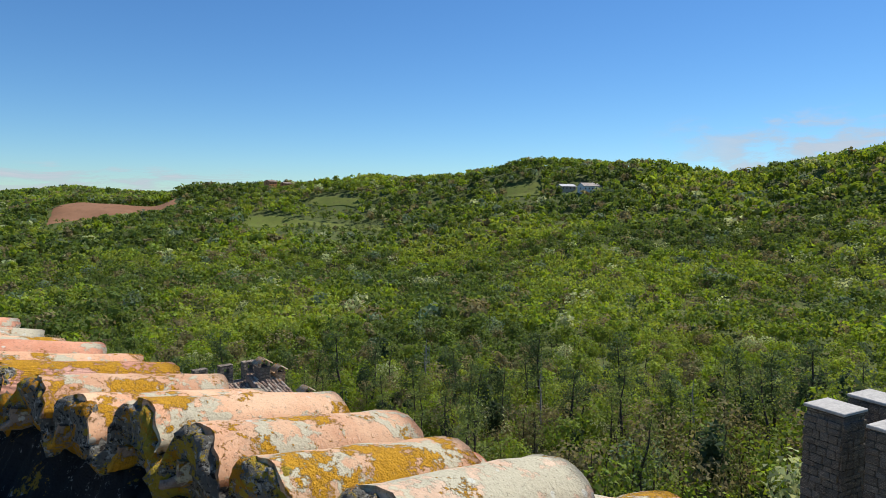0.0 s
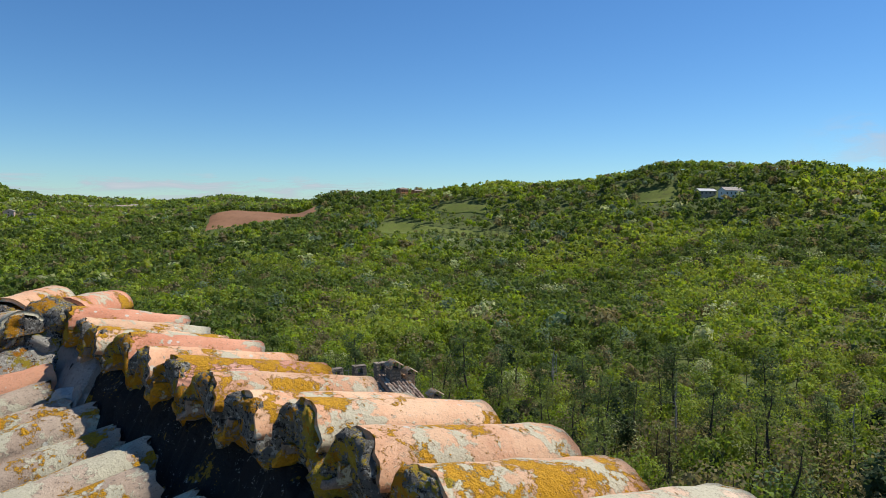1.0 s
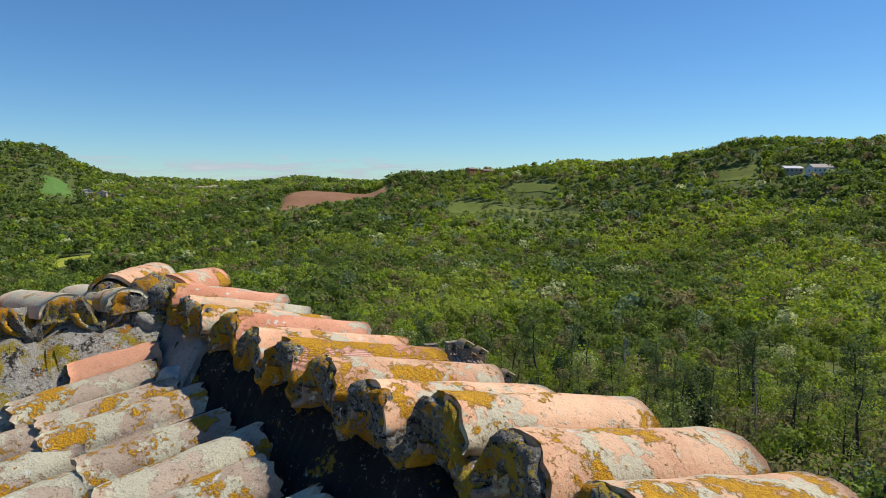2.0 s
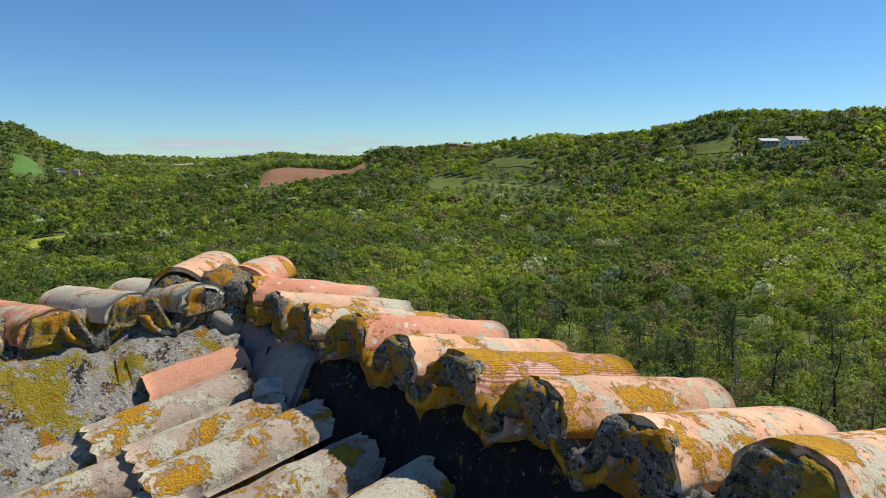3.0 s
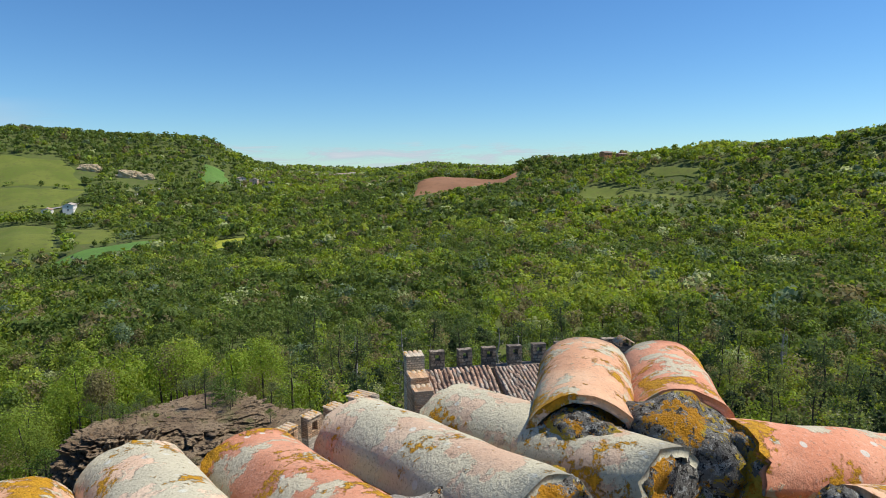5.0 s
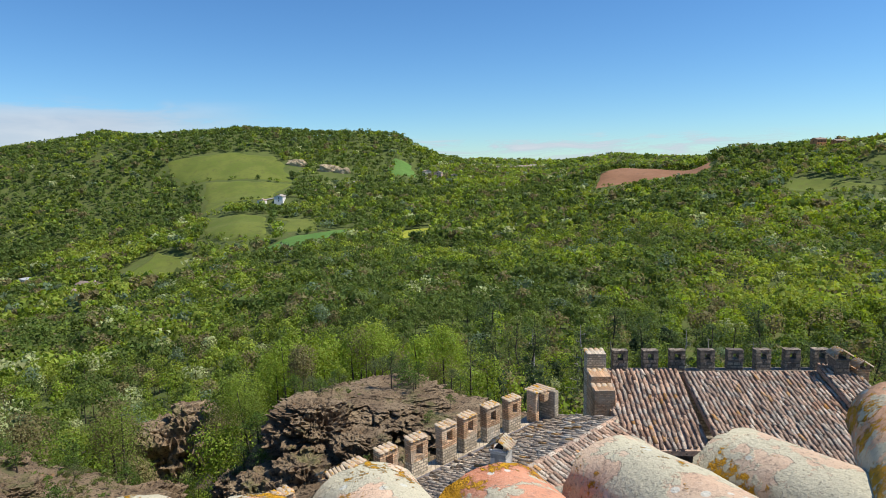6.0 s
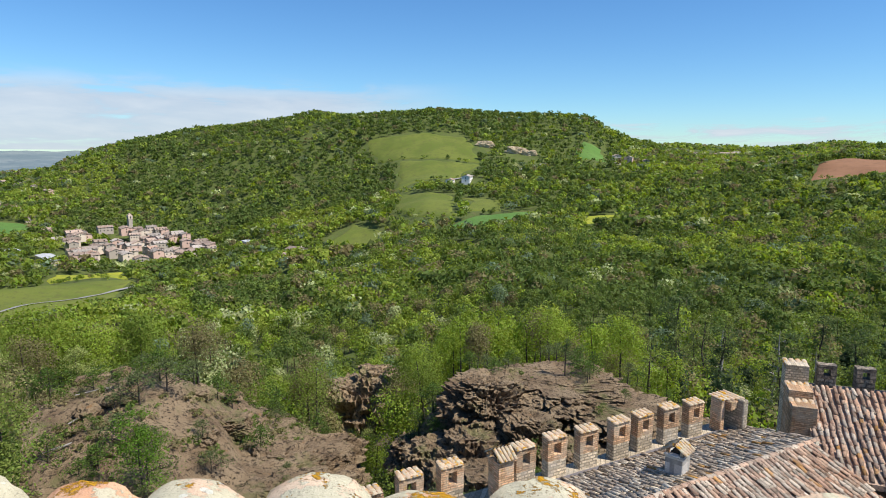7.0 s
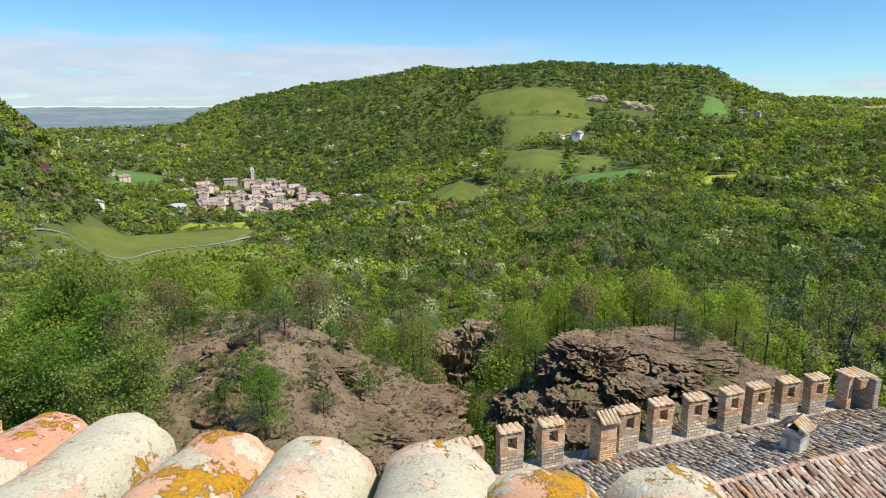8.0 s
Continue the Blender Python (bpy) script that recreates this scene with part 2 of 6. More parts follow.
LEAD = plain("lead_flashing", (0.20, 0.18, 0.18), 0.55, 0.2, 3)
CAP_STONE = plain("cap_stone", (0.70, 0.67, 0.61), 0.92, 0.35, 9)
DARK_HOLE = plain("flue_dark", (0.02, 0.018, 0.016))
HOUSE_CREAM = plain("house_cream", (0.72, 0.60, 0.47), vary=0.08, scale=0.5)
HOUSE_PINK = plain("house_pink", (0.68, 0.47, 0.37), vary=0.08, scale=0.5)
HOUSE_WHITE = plain("house_white", (0.78, 0.76, 0.72), vary=0.05, scale=0.5)
HOUSE_STONE = plain("house_stone", (0.50, 0.43, 0.35), vary=0.15, scale=0.8)
PANE = plain("window_dark", (0.03, 0.035, 0.04), 0.2)
METAL = plain("galvanised_steel", (0.34, 0.35, 0.36), 0.5)
SHED_ROOF = plain("shed_sheet", (0.52, 0.52, 0.52), 0.6)
HOUSE_ORANGE = plain("orange_plaster", (0.72, 0.30, 0.13), 0.9, 0.12, 0.6)
EARTH_CLIFF = plain("eroded_earth", (0.74, 0.58, 0.37), 0.97, 0.30, 0.25)
TARMAC = plain("road_surface", (0.30, 0.29, 0.27), 0.9, 0.1, 0.2)


def land(name, c1, c2, c3, scale):
    k = Nodes(name, 0.98)
    co = k.coords(False)
    c = k.mix(k.step(k.noise(co, 0.02 * scale, 4), 0.4, 0.6), c1, c2)
    c = k.mix(k.step(k.noise(co, 0.15 * scale, 5, 0.7), 0.5, 0.66), c, c3)
    c = k.mix(k.math("MULTIPLY", k.noise(co, 0.9 * scale, 4, 0.8), 0.35), c, tuple(v * 0.5 for v in c3))
    return k.done(c, k.noise(co, 0.8 * scale, 5, 0.8), 0.6, 0.3)


SOIL = land("woodland_floor", (0.075, 0.105, 0.022), (0.10, 0.13, 0.028), (0.115, 0.115, 0.042), 1.6)
GRASS = land("meadow", (0.115, 0.152, 0.022), (0.15, 0.178, 0.03), (0.115, 0.125, 0.03), 1.4)
GRASS_DEEP = land("young_wheat", (0.085, 0.185, 0.035), (0.11, 0.21, 0.042), (0.09, 0.155, 0.035), 1.0)
GRASS_GOLD = land("flowering_field", (0.28, 0.30, 0.03), (0.34, 0.34, 0.035), (0.22, 0.26, 0.03), 1.0)
PLOUGH = land("ploughed_earth", (0.25, 0.125, 0.065), (0.29, 0.15, 0.08), (0.22, 0.115, 0.06), 1.0)
# distance haze is painted into the plain's blue-grey colours
HAZED_PLAIN = land("hazed_plain", (0.15, 0.20, 0.21), (0.21, 0.25, 0.25), (0.12, 0.165, 0.19), 0.12)


def rock_material():
    k = Nodes("ophiolite_rock", 0.95)
    co = k.coords(False)
    n = k.noise(co, 0.5, 6, 0.65)
    f = k.noise(co, 3.5, 8, 0.75, 0.6)
    c = k.mix(k.step(n, 0.35, 0.62), (0.23, 0.155, 0.09), (0.385, 0.28, 0.168))
    c = k.mix(k.step(f, 0.50, 0.60), c, (0.055, 0.038, 0.024))
    c = k.mix(k.step(k.noise(co, 6, 6, 0.8), 0.60, 0.66), c, (0.44, 0.36, 0.26))
    c = k.mix(k.step(k.noise(co, 1.6, 6, 0.8), 0.60, 0.68), c, (0.36, 0.20, 0.085))
    g = k.step(k.noise(co, 0.33, 6, 0.75), 0.53, 0.64)
    c = k.mix(k.math("MULTIPLY", g, 0.75), c, (0.21, 0.20, 0.08))
    return k.done(c, k.math("ADD", f, k.noise(co, 14, 5, 0.8)), 1.0, 0.18)


ROCK = rock_material()


def leaf_material():
    k = Nodes("spring_leaves", 0.75)
    col = k.attr("tint")
    col = k.hsv(col, k.ramp(k.island(), 0.485, 0.515), 1.0, k.ramp(k.island(), 0.74, 1.26))
    k.put(k.b.inputs["Base Color"], col)
    tr = k.n.new("ShaderNodeBsdfTranslucent")
    k.put(tr.inputs["Color"], k.hsv(col, 0.49, 1.1, 1.5))
    mixs = k.n.new("ShaderNodeMixShader")
    mixs.inputs[0].default_value = 0.42
    k.l.new(k.b.outputs[0], mixs.inputs[1])
    k.l.new(tr.outputs[0], mixs.inputs[2])
    k.l.new(mixs.outputs[0], k.n["Material Output"].inputs["Surface"])
    return k.mat


LEAF = leaf_material()
BARK = plain("bark", (0.10, 0.08, 0.065), 0.95, 0.25, 6)
BARK_PALE = plain("dead_wood", (0.36, 0.33, 0.30), 0.95, 0.2, 6)


# ---------- small builders ----------
def part(name, data, material, parent=None, label=""):
    """One mesh object out of a bmesh or a mesh, under a thing or a part."""
    if isinstance(data, bmesh.types.BMesh):
        me = bpy.data.meshes.new(name)
        data.to_mesh(me)
        data.free()
    else:
        me = data
    if material and not me.materials:
        me.materials.append(material)
    ob = new(name, me)
    if parent:
        ob.parent = parent
    if label:
        ob["label"] = label
    return ob


def mesh_from(name, verts, faces, material=None, smooth=False):
    me = bpy.data.meshes.new(name)
    me.from_pydata([tuple(v) for v in verts], [], [tuple(f) for f in faces])
    if material:
        me.materials.append(material)
    if smooth:
        me.polygons.foreach_set("use_smooth", [True] * len(me.polygons))
    return me


def thing(name, label, category, m=None, group="", kind=""):
    ob = new(name)
    ob.empty_display_size = 0.2
    if m is not None:
        ob.matrix_world = m
    return tagged(ob, label, category, group, kind)


def box(bm, x0, x1, y0, y1, z0, z1, m=None):
    vs = [bm.verts.new((x, y, z)) for z in (z0, z1) for x, y in ((x0, y0), (x1, y0), (x1, y1), (x0, y1))]
    for f in ((3, 2, 1, 0), (4, 5, 6, 7), (0, 1, 5, 4), (1, 2, 6, 5), (2, 3, 7, 6), (3, 0, 4, 7)):
        bm.faces.new([vs[i] for i in f])
    if m is not None:
        bmesh.ops.transform(bm, matrix=m, verts=vs)
    return vs


def solid_box(x0, x1, y0, y1, z0, z1, bevel=0.0):
    bm = bmesh.new()
    box(bm, x0, x1, y0, y1, z0, z1)
    if bevel:
        bmesh.ops.bevel(bm, geom=bm.edges[:], offset=bevel, segments=1, affect="EDGES")
    return bm


def roughen(bm, amount, size, seed=0.0):
    for v in bm.verts:
        v.co += noise.noise_vector(v.co / size + Vector((seed, seed * 1.7, 3.1))) * amount


# ---------- the land ----------
BEARINGS = (-180, -60, -38, -25, -12, 0, 9.2, 15, 19, 22, 24.5, 30, 36, 42, 43.5, 45.5, 47.4, 49, 53, 62, 68.5, 72, 75, 79, 86, 97, 103, 108, 150, 180)   # degrees left of +y
LAND = {   # height of the land by distance, one value for each bearing
    12: (-22, -22, -22, -22, -21.5, -21, -20.5, -20, -19.4, -18.7, -18, -17, -16.3, -18.5, -18.5, -18.5, -18.5, -18.5, -18.5, -18, -19.3, -20, -20.2, -20.5, -21, -21, -21.6, -22, -22, -22),
    26: (-23, -23, -23, -23, -23.5, -24, -23.1, -22, -21.1, -20.3, -19.6, -18, -16.1, -20, -20, -20, -20, -20, -20, -20, -23, -22, -20.6, -19.5, -17.5, -17.5, -20.1, -22, -22, -23),
    36: (-24.6, -25.2, -25.2, -25.8, -27.1, -28.4, -27.5, -26.4, -25.6, -24.8, -24.1, -22.4, -19.1, -19.3, -19.3, -19.3, -19.3, -19.3, -19.3, -20.5, -26.6, -21.4, -19.6, -18.2, -15.9, -16.5, -19.7, -22, -23.1, -24.6),
    41: (-25.5, -26.3, -26.3, -27.1, -28.8, -30.6, -29.7, -28.6, -27.7, -27, -26.3, -24.6, -20.5, -17.2, -17.2, -17.2, -17.2, -17.2, -17.2, -19.5, -28.3, -21.2, -19.1, -17.6, -15.1, -15.9, -19.4, -22, -23.6, -25.5),
    45: (-26, -27, -27, -28, -30, -32, -31.1, -30, -29.2, -28.5, -27.8, -26, -21.5, -17.5, -17.2, -17, -16.7, -16.5, -15.5, -19, -29.5, -21, -18.8, -17.2, -14.6, -15.6, -19.3, -22, -24, -26),
    75: (-30, -30, -30, -33, -35, -37, -36.3, -36, -36, -36, -36, -36, -34, -31, -30.5, -30, -29.5, -29, -27, -29, -35, -36, -34.9, -33.5, -31, -29, -28.3, -28, -30, -30),
    110: (-34, -32, -35, -38, -40, -42, -41.3, -41, -41, -41, -41, -41, -40.5, -40, -40, -40, -40, -40, -40, -42, -44.6, -46, -45.4, -44.5, -43, -40, -38, -37, -36, -34),
    170: (-36, -32, -36, -42, -44, -46, -45.3, -45, -45, -45, -45, -45, -45, -45, -45, -45.2, -45.3, -45.5, -46, -49, -52.9, -55, -54.8, -54.5, -54, -50, -48.2, -47, -40, -36),
    300: (-30, -20, -28, -38, -42, -46, -46.7, -47, -47.2, -47.4, -47.5, -48, -50.2, -53, -53.4, -53.8, -54.1, -54.5, -56, -58, -64.5, -68, -69.5, -71.5, -75, -77, -71.6, -66, -50, -30),
    450: (0, 15, 16, -12, -17, -32, -36, -38, -39.3, -40.1, -40.9, -43, -48.2, -53, -53.4, -53.8, -54.1, -54.5, -56, -62, -71.8, -77, -80.6, -85.5, -94, -94, -64, -52, -20, 0),
    560: (25, 40, 40, 14, 12, -6, -17.9, -24, -27.2, -29.3, -30, -35, -41.5, -47, -47.7, -48.3, -48.9, -49.5, -52, -55, -70, -78, -83.6, -91, -104, -99, -34, 8, 0, 25),
    640: (20, 38, 42, 20, 34, 20, -2, -11, -16, -17, -19, -21, -35.4, -40, -40.5, -41, -41.4, -42, -46, -46, -65.5, -76, -82.4, -91, -106, -95, -24, 16, 10, 20),
    760: (10, 28, 32, 14, 28, 16, 12.5, 13, 10.5, 1.5, -9.5, -10.5, -28.8, -32, -31.9, -31.5, -31.1, -31, -32, -30, -52.1, -64, -72.4, -83.5, -103, -90, -46, -10, 10, 10),
    900: (0, 10, 14, 8, 10, 6, 4, 4, 2, -8, -15, -14, -22.1, -24, -19, -14, -6, 4, 8, 8, -13.4, -25, -38.1, -55.5, -86, -86, -71.1, -55, 0, 0),
    1050: (0, 0, 0, 0, 0, 0, 0, 0, -1.9, -5.2, -8.3, -14, -18, -20, -1, 8, 23, 42, 52, 56, 46.9, 42, 22.7, -3, -48, -84, -75.6, -65, 0, 0),
    1250: (0, 0, 0, 0, 0, 0, 0, 0, -1.4, -3.7, -6, -10, -12.7, -14, -6, 0, 5, 15, 20, 30, 48.2, 58, 48.1, 35, 12, -82, -78.1, -72, 0, 0),
    1500: (0, 0, 0, 0, 0, 0, 0, 0, -1.1, -2.7, -4.2, -6, -3, 0, 0, 0, 0, 0, 0, 0, 6.5, 10, 9.1, 8, 6, -82, -80.6, -78, 0, 0),
    2200: (0, 0, 0, 0, 0, 0, 0, 0, 1.8, 4.5, 7, 19, -2, 8, 7.5, 6.4, 5.2, 4, 0, 0, 0, 0, -8.6, -20, -40, -82, -82, -82, -10, 0),
    3200: (0, 0, 0, 0, 0, 0, 0, 0, 2.1, 5.4, 8.3, 14, 0, 10, 9.4, 8.1, 6.5, 5, 0, 0, 0, 0, -12.9, -30, -60, -72, -72, -72, -20, 0),
    4900: (0, 0, 0, 0, 0, 0, 0, 0, 0, 0, 0, 0, 0, 0, 0, 0, 0, 0, 0, 0, -13, -20, -21.7, -24, -28, -28, -28, -28, -20, 0),
}


def glide(xs, ys, x):
    """Smooth monotone interpolation of the columns of ys at x."""
    xs, ys = np.asarray(xs, float), np.asarray(ys, float)
    h = np.diff(xs)
    d = np.diff(ys, axis=0) / h[:, None]
    m = np.zeros_like(ys)
    w = 2 * d[1:] * d[:-1] / np.where(np.abs(d[1:] + d[:-1]) < 1e-9, 1, d[1:] + d[:-1])
    m[1:-1] = np.where(d[1:] * d[:-1] > 0, w, 0)
    m[0], m[-1] = d[0], d[-1]
    i = np.clip(np.searchsorted(xs, x) - 1, 0, len(xs) - 2)
    t = ((x - xs[i]) / h[i])[:, None]
    hh = h[i][:, None]
    return ((2 * t**3 - 3 * t**2 + 1) * ys[i] + (t**3 - 2 * t**2 + t) * hh * m[i] + (-2 * t**3 + 3 * t**2) * ys[i + 1] + (t**3 - t**2) * hh * m[i + 1])


def lattice(x, y, size, seed):
    """Smooth value noise on numpy arrays, -1 to 1."""
    u, v = x / size, y / size
    iu, iv = np.floor(u).astype(np.int64), np.floor(v).astype(np.int64)
    fu, fv = u - iu, v - iv
    fu, fv = fu * fu * (3 - 2 * fu), fv * fv * (3 - 2 * fv)

    def rnd(a, b):
        s = np.sin(a * 127.1 + b * 311.7 + seed * 74.7) * 43758.5453
        return (s - np.floor(s)) * 2 - 1
    return (rnd(iu, iv) * (1 - fu) + rnd(iu + 1, iv) * fu) * (1 - fv) + (rnd(iu, iv + 1) * (1 - fu) + rnd(iu + 1, iv + 1) * fu) * fv


GRID_A = np.concatenate([np.arange(-180, -50, 4.0), np.arange(-50, 118, 0.42), np.arange(118, 181, 4.0)])
GRID_A[-1] = 180.0
GRID_R = np.concatenate([[0.02], np.exp(np.linspace(np.log(4.0), np.log(4900), 250))])
rows_h = glide(BEARINGS, np.array(list(LAND.values()), float).T, GRID_A)
GRID_Z = glide(np.log(list(LAND.keys())), rows_h.T, np.log(np.maximum(GRID_R, 12.0)))
AA, RR = np.meshgrid(np.radians(GRID_A), GRID_R)
GX, GY = -np.sin(AA) * RR, np.cos(AA) * RR
GRID_Z = GRID_Z + np.clip((RR - 60) / 300, 0, 1) * (5.0 * lattice(GX, GY, 95, 1) + 3.2 * lattice(GX, GY, 38, 2)) + np.clip(RR / 60, 0.1, 1) * 0.5 * lattice(GX, GY, 9, 3)


def ground_z(x, y):
    x, y = np.asarray(x, float), np.asarray(y, float)
    r = np.clip(np.hypot(x, y), GRID_R[0], GRID_R[-1] * 0.999)
    a = np.degrees(np.arctan2(-x, y))
    i = np.clip(np.searchsorted(GRID_R, r) - 1, 0, len(GRID_R) - 2)
    j = np.clip(np.searchsorted(GRID_A, a) - 1, 0, len(GRID_A) - 2)
    u = (r - GRID_R[i]) / (GRID_R[i + 1] - GRID_R[i])
    v = (a - GRID_A[j]) / (GRID_A[j + 1] - GRID_A[j])
    return (GRID_Z[i, j] * (1 - u) + GRID_Z[i + 1, j] * u) * (1 - v) + (GRID_Z[i, j + 1] * (1 - u) + GRID_Z[i + 1, j + 1] * u) * v


def bare(x, y):
    """1 where the castle rock lies bare, 0 in the woods."""
    r, a = np.hypot(x, y), np.degrees(np.arctan2(-x, y))
    d1 = ((a - 81.5) / 12) ** 2 + ((r - 40) / 17) ** 2          # gravelly spur beyond the ravine
    d2 = ((a - 52) / 13) ** 2 + ((r - 40) / 14) ** 2          # outcrop behind the battlements
    d3 = ((a - 67.6) / 3.6) ** 2 + ((r - 73) / 16) ** 2          # crag across the ravine
    d = np.minimum(np.minimum(d1, d2), d3) + 0.35 * lattice(x, y, 6, 5)
    return np.clip((1.25 - d) * 2.5, 0, 1)


GRID_Z = GRID_Z + bare(GX, GY) * (0.7 * lattice(GX, GY, 5.0, 31) + 0.45 * np.abs(lattice(GX, GY, 2.3, 32)) + 0.25 * lattice(GX, GY, 0.9, 33))


def polar(az, r):
    return -math.sin(radians(az)) * r, math.cos(radians(az)) * r


def build_ground():
    nr, na = GRID_Z.shape
    co = np.stack([GX, GY, GRID_Z], -1).reshape(-1, 3)
    idx = np.arange(nr * na).reshape(nr, na)
    quads = np.stack([idx[:-1, 1:], idx[:-1, :-1], idx[1:, :-1], idx[1:, 1:]], -1).reshape(-1, 4)
    me = bpy.data.meshes.new("ground")
    me.vertices.add(len(co))
    me.vertices.foreach_set("co", co.ravel())
    me.loops.add(quads.size)
    me.loops.foreach_set("vertex_index", quads.ravel())
    me.polygons.add(len(quads))
    me.polygons.foreach_set("loop_start", np.arange(0, quads.size, 4))
    me.polygons.foreach_set("use_smooth", np.ones(len(quads), bool))
    for m in (SOIL, ROCK, HAZED_PLAIN):
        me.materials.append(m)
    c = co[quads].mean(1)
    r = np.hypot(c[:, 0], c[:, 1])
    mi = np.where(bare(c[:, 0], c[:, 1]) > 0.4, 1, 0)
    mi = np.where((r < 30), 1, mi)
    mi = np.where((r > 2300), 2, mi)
    me.polygons.foreach_set("material_index", mi.astype(np.int32))
    me.update(calc_edges=True)
    me.validate()
    tagged(new("ground", me), "wooded hills and valley floor reaching the plain", "ground", kind="structure")


build_ground()


FIELDS = []


def field(name, corners, material, label, lift=0.7, n=22):
    """A field laid over the land between four corners given as (bearing, distance)."""
    p = [np.array(polar(*c)) for c in corners]
    u, v = np.meshgrid(np.linspace(0, 1, n), np.linspace(0, 1, n))
    u2, v2 = u[..., None], v[..., None]
    q = (p[0] * (1 - u2) + p[1] * u2) * (1 - v2) + (p[3] * (1 - u2) + p[2] * u2) * v2
    q[..., 0] += 9.0 * lattice(q[..., 0], q[..., 1], 45, 9) + 3.0 * lattice(q[..., 0], q[..., 1], 14, 19)
    q[..., 1] += 9.0 * lattice(q[..., 0], q[..., 1], 45, 10) + 3.0 * lattice(q[..., 0], q[..., 1], 14, 20)
    z = ground_z(q[..., 0], q[..., 1]) + lift
    edge = (u == 0) | (u == 1) | (v == 0) | (v == 1)
    z = np.where(edge, z - 2.2, z)
    vs = np.stack([q[..., 0], q[..., 1], z], -1).reshape(-1, 3)
    fs = [(i * n + j, i * n + j + 1, (i + 1) * n + j + 1, (i + 1) * n + j) for i in range(n - 1) for j in range(n - 1)]
    FIELDS.append(np.array([q[0, 0], q[0, -1], q[-1, -1], q[-1, 0]]))
    tagged(new(name, mesh_from(name, vs, fs, material, True)), label, "field", kind="structure")


field("field", [(32.2, 628), (22.6, 705), (22.4, 748), (29.8, 768)], PLOUGH, "reddish-brown ploughed field on a low rise")
field("field", [(18.0, 566), (4.0, 500), (6.4, 552), (16.4, 640)], GRASS, "bright green sloping meadow between woods")
field("field", [(12.2, 640), (7.2, 608), (7.2, 622), (11.9, 664)], GRASS, "narrow meadow high on the slope")
field("field", [(67.9, 870), (57.5, 800), (59.2, 920), (68.1, 957)], GRASS, "green pasture high on the hillside")
field("field", [(65.6, 705), (60.3, 740), (57.5, 797), (65.4, 850)], GRASS, "green pasture above the farm")
field("field", [(65.8, 591), (60.6, 521), (60.2, 643), (65.6, 690)], GRASS, "rounded green pasture below the farm")
field("field", [(59.7, 541), (56.8, 545), (57.3, 629), (59.5, 631)], GRASS, "small pasture beside dark trees")
field("field", [(71.0, 535), (66.5, 490), (66.0, 540), (70.0, 595)], GRASS, "small green meadow on the valley edge")
field("field", [(63.0, 480), (55.3, 480), (52.2, 555), (59.6, 520)], GRASS_DEEP, "dark green strip of young wheat")
field("field", [(49.2, 453), (46.4, 481), (45.7, 531), (48.8, 519)], GRASS_GOLD, "yellow-green flowering field among trees")
field("field", [(62.0, 372), (57.3, 360), (58.1, 388), (61.0, 405)], GRASS, "small pale meadow in a clearing")
field("field", [(49.2, 840), (47.0, 840), (47.6, 915), (49.4, 930)], GRASS_DEEP, "steep green meadow below a wooded crest")
field("field", [(104, 380), (88.5, 404), (87.7, 510), (99.2, 515)], GRASS, "flat green field beside the village")
field("field", [(93.2, 545), (88.4, 520), (88.1, 580), (92.5, 585)], GRASS_GOLD, "yellow strip of field beside the village")
field("field", [(98.7, 732), (94.8, 790), (93.9, 866), (98.4, 930)], GRASS_DEEP, "green field on the valley side")
field("field", [(-4.8, 572), (-8.8, 562), (-8.8, 586), (-4.8, 596)], GRASS, "narrow meadow below the hilltop farmhouse")


# ---------- the tower's parapet: tiled coping, mortar, inner roof ----------
CORNER = Vector((-2.28, 2.36, 0))
ALONG_A, OUT_A = Vector((0.818, -0.575, 0)), Vector((0.575, 0.818, 0))      # first side, away from the corner and outwards
ALONG_B, OUT_B = Vector((-0.575, -0.818, 0)), Vector((-0.818, 0.575, 0))    # second side


def laid(at, out, slope, turn=0.0, lean=0.0):
    """The pose of a tile whose upper end is at a point and that runs down along out."""
    o = Vector((out.x, out.y, 0)).normalized()
    o.rotate(Euler((0, 0, radians(turn))))
    t = math.atan(slope)
    y = Vector((o.x * math.cos(t), o.y * math.cos(t), -math.sin(t)))
    x = Vector((o.y, -o.x, 0))
    z = x.cross(y)
    return Matrix.Translation(at) @ Matrix((x, y, z)).transposed().to_4x4() @ pose(0, 0, 0, 0, lean, 0)


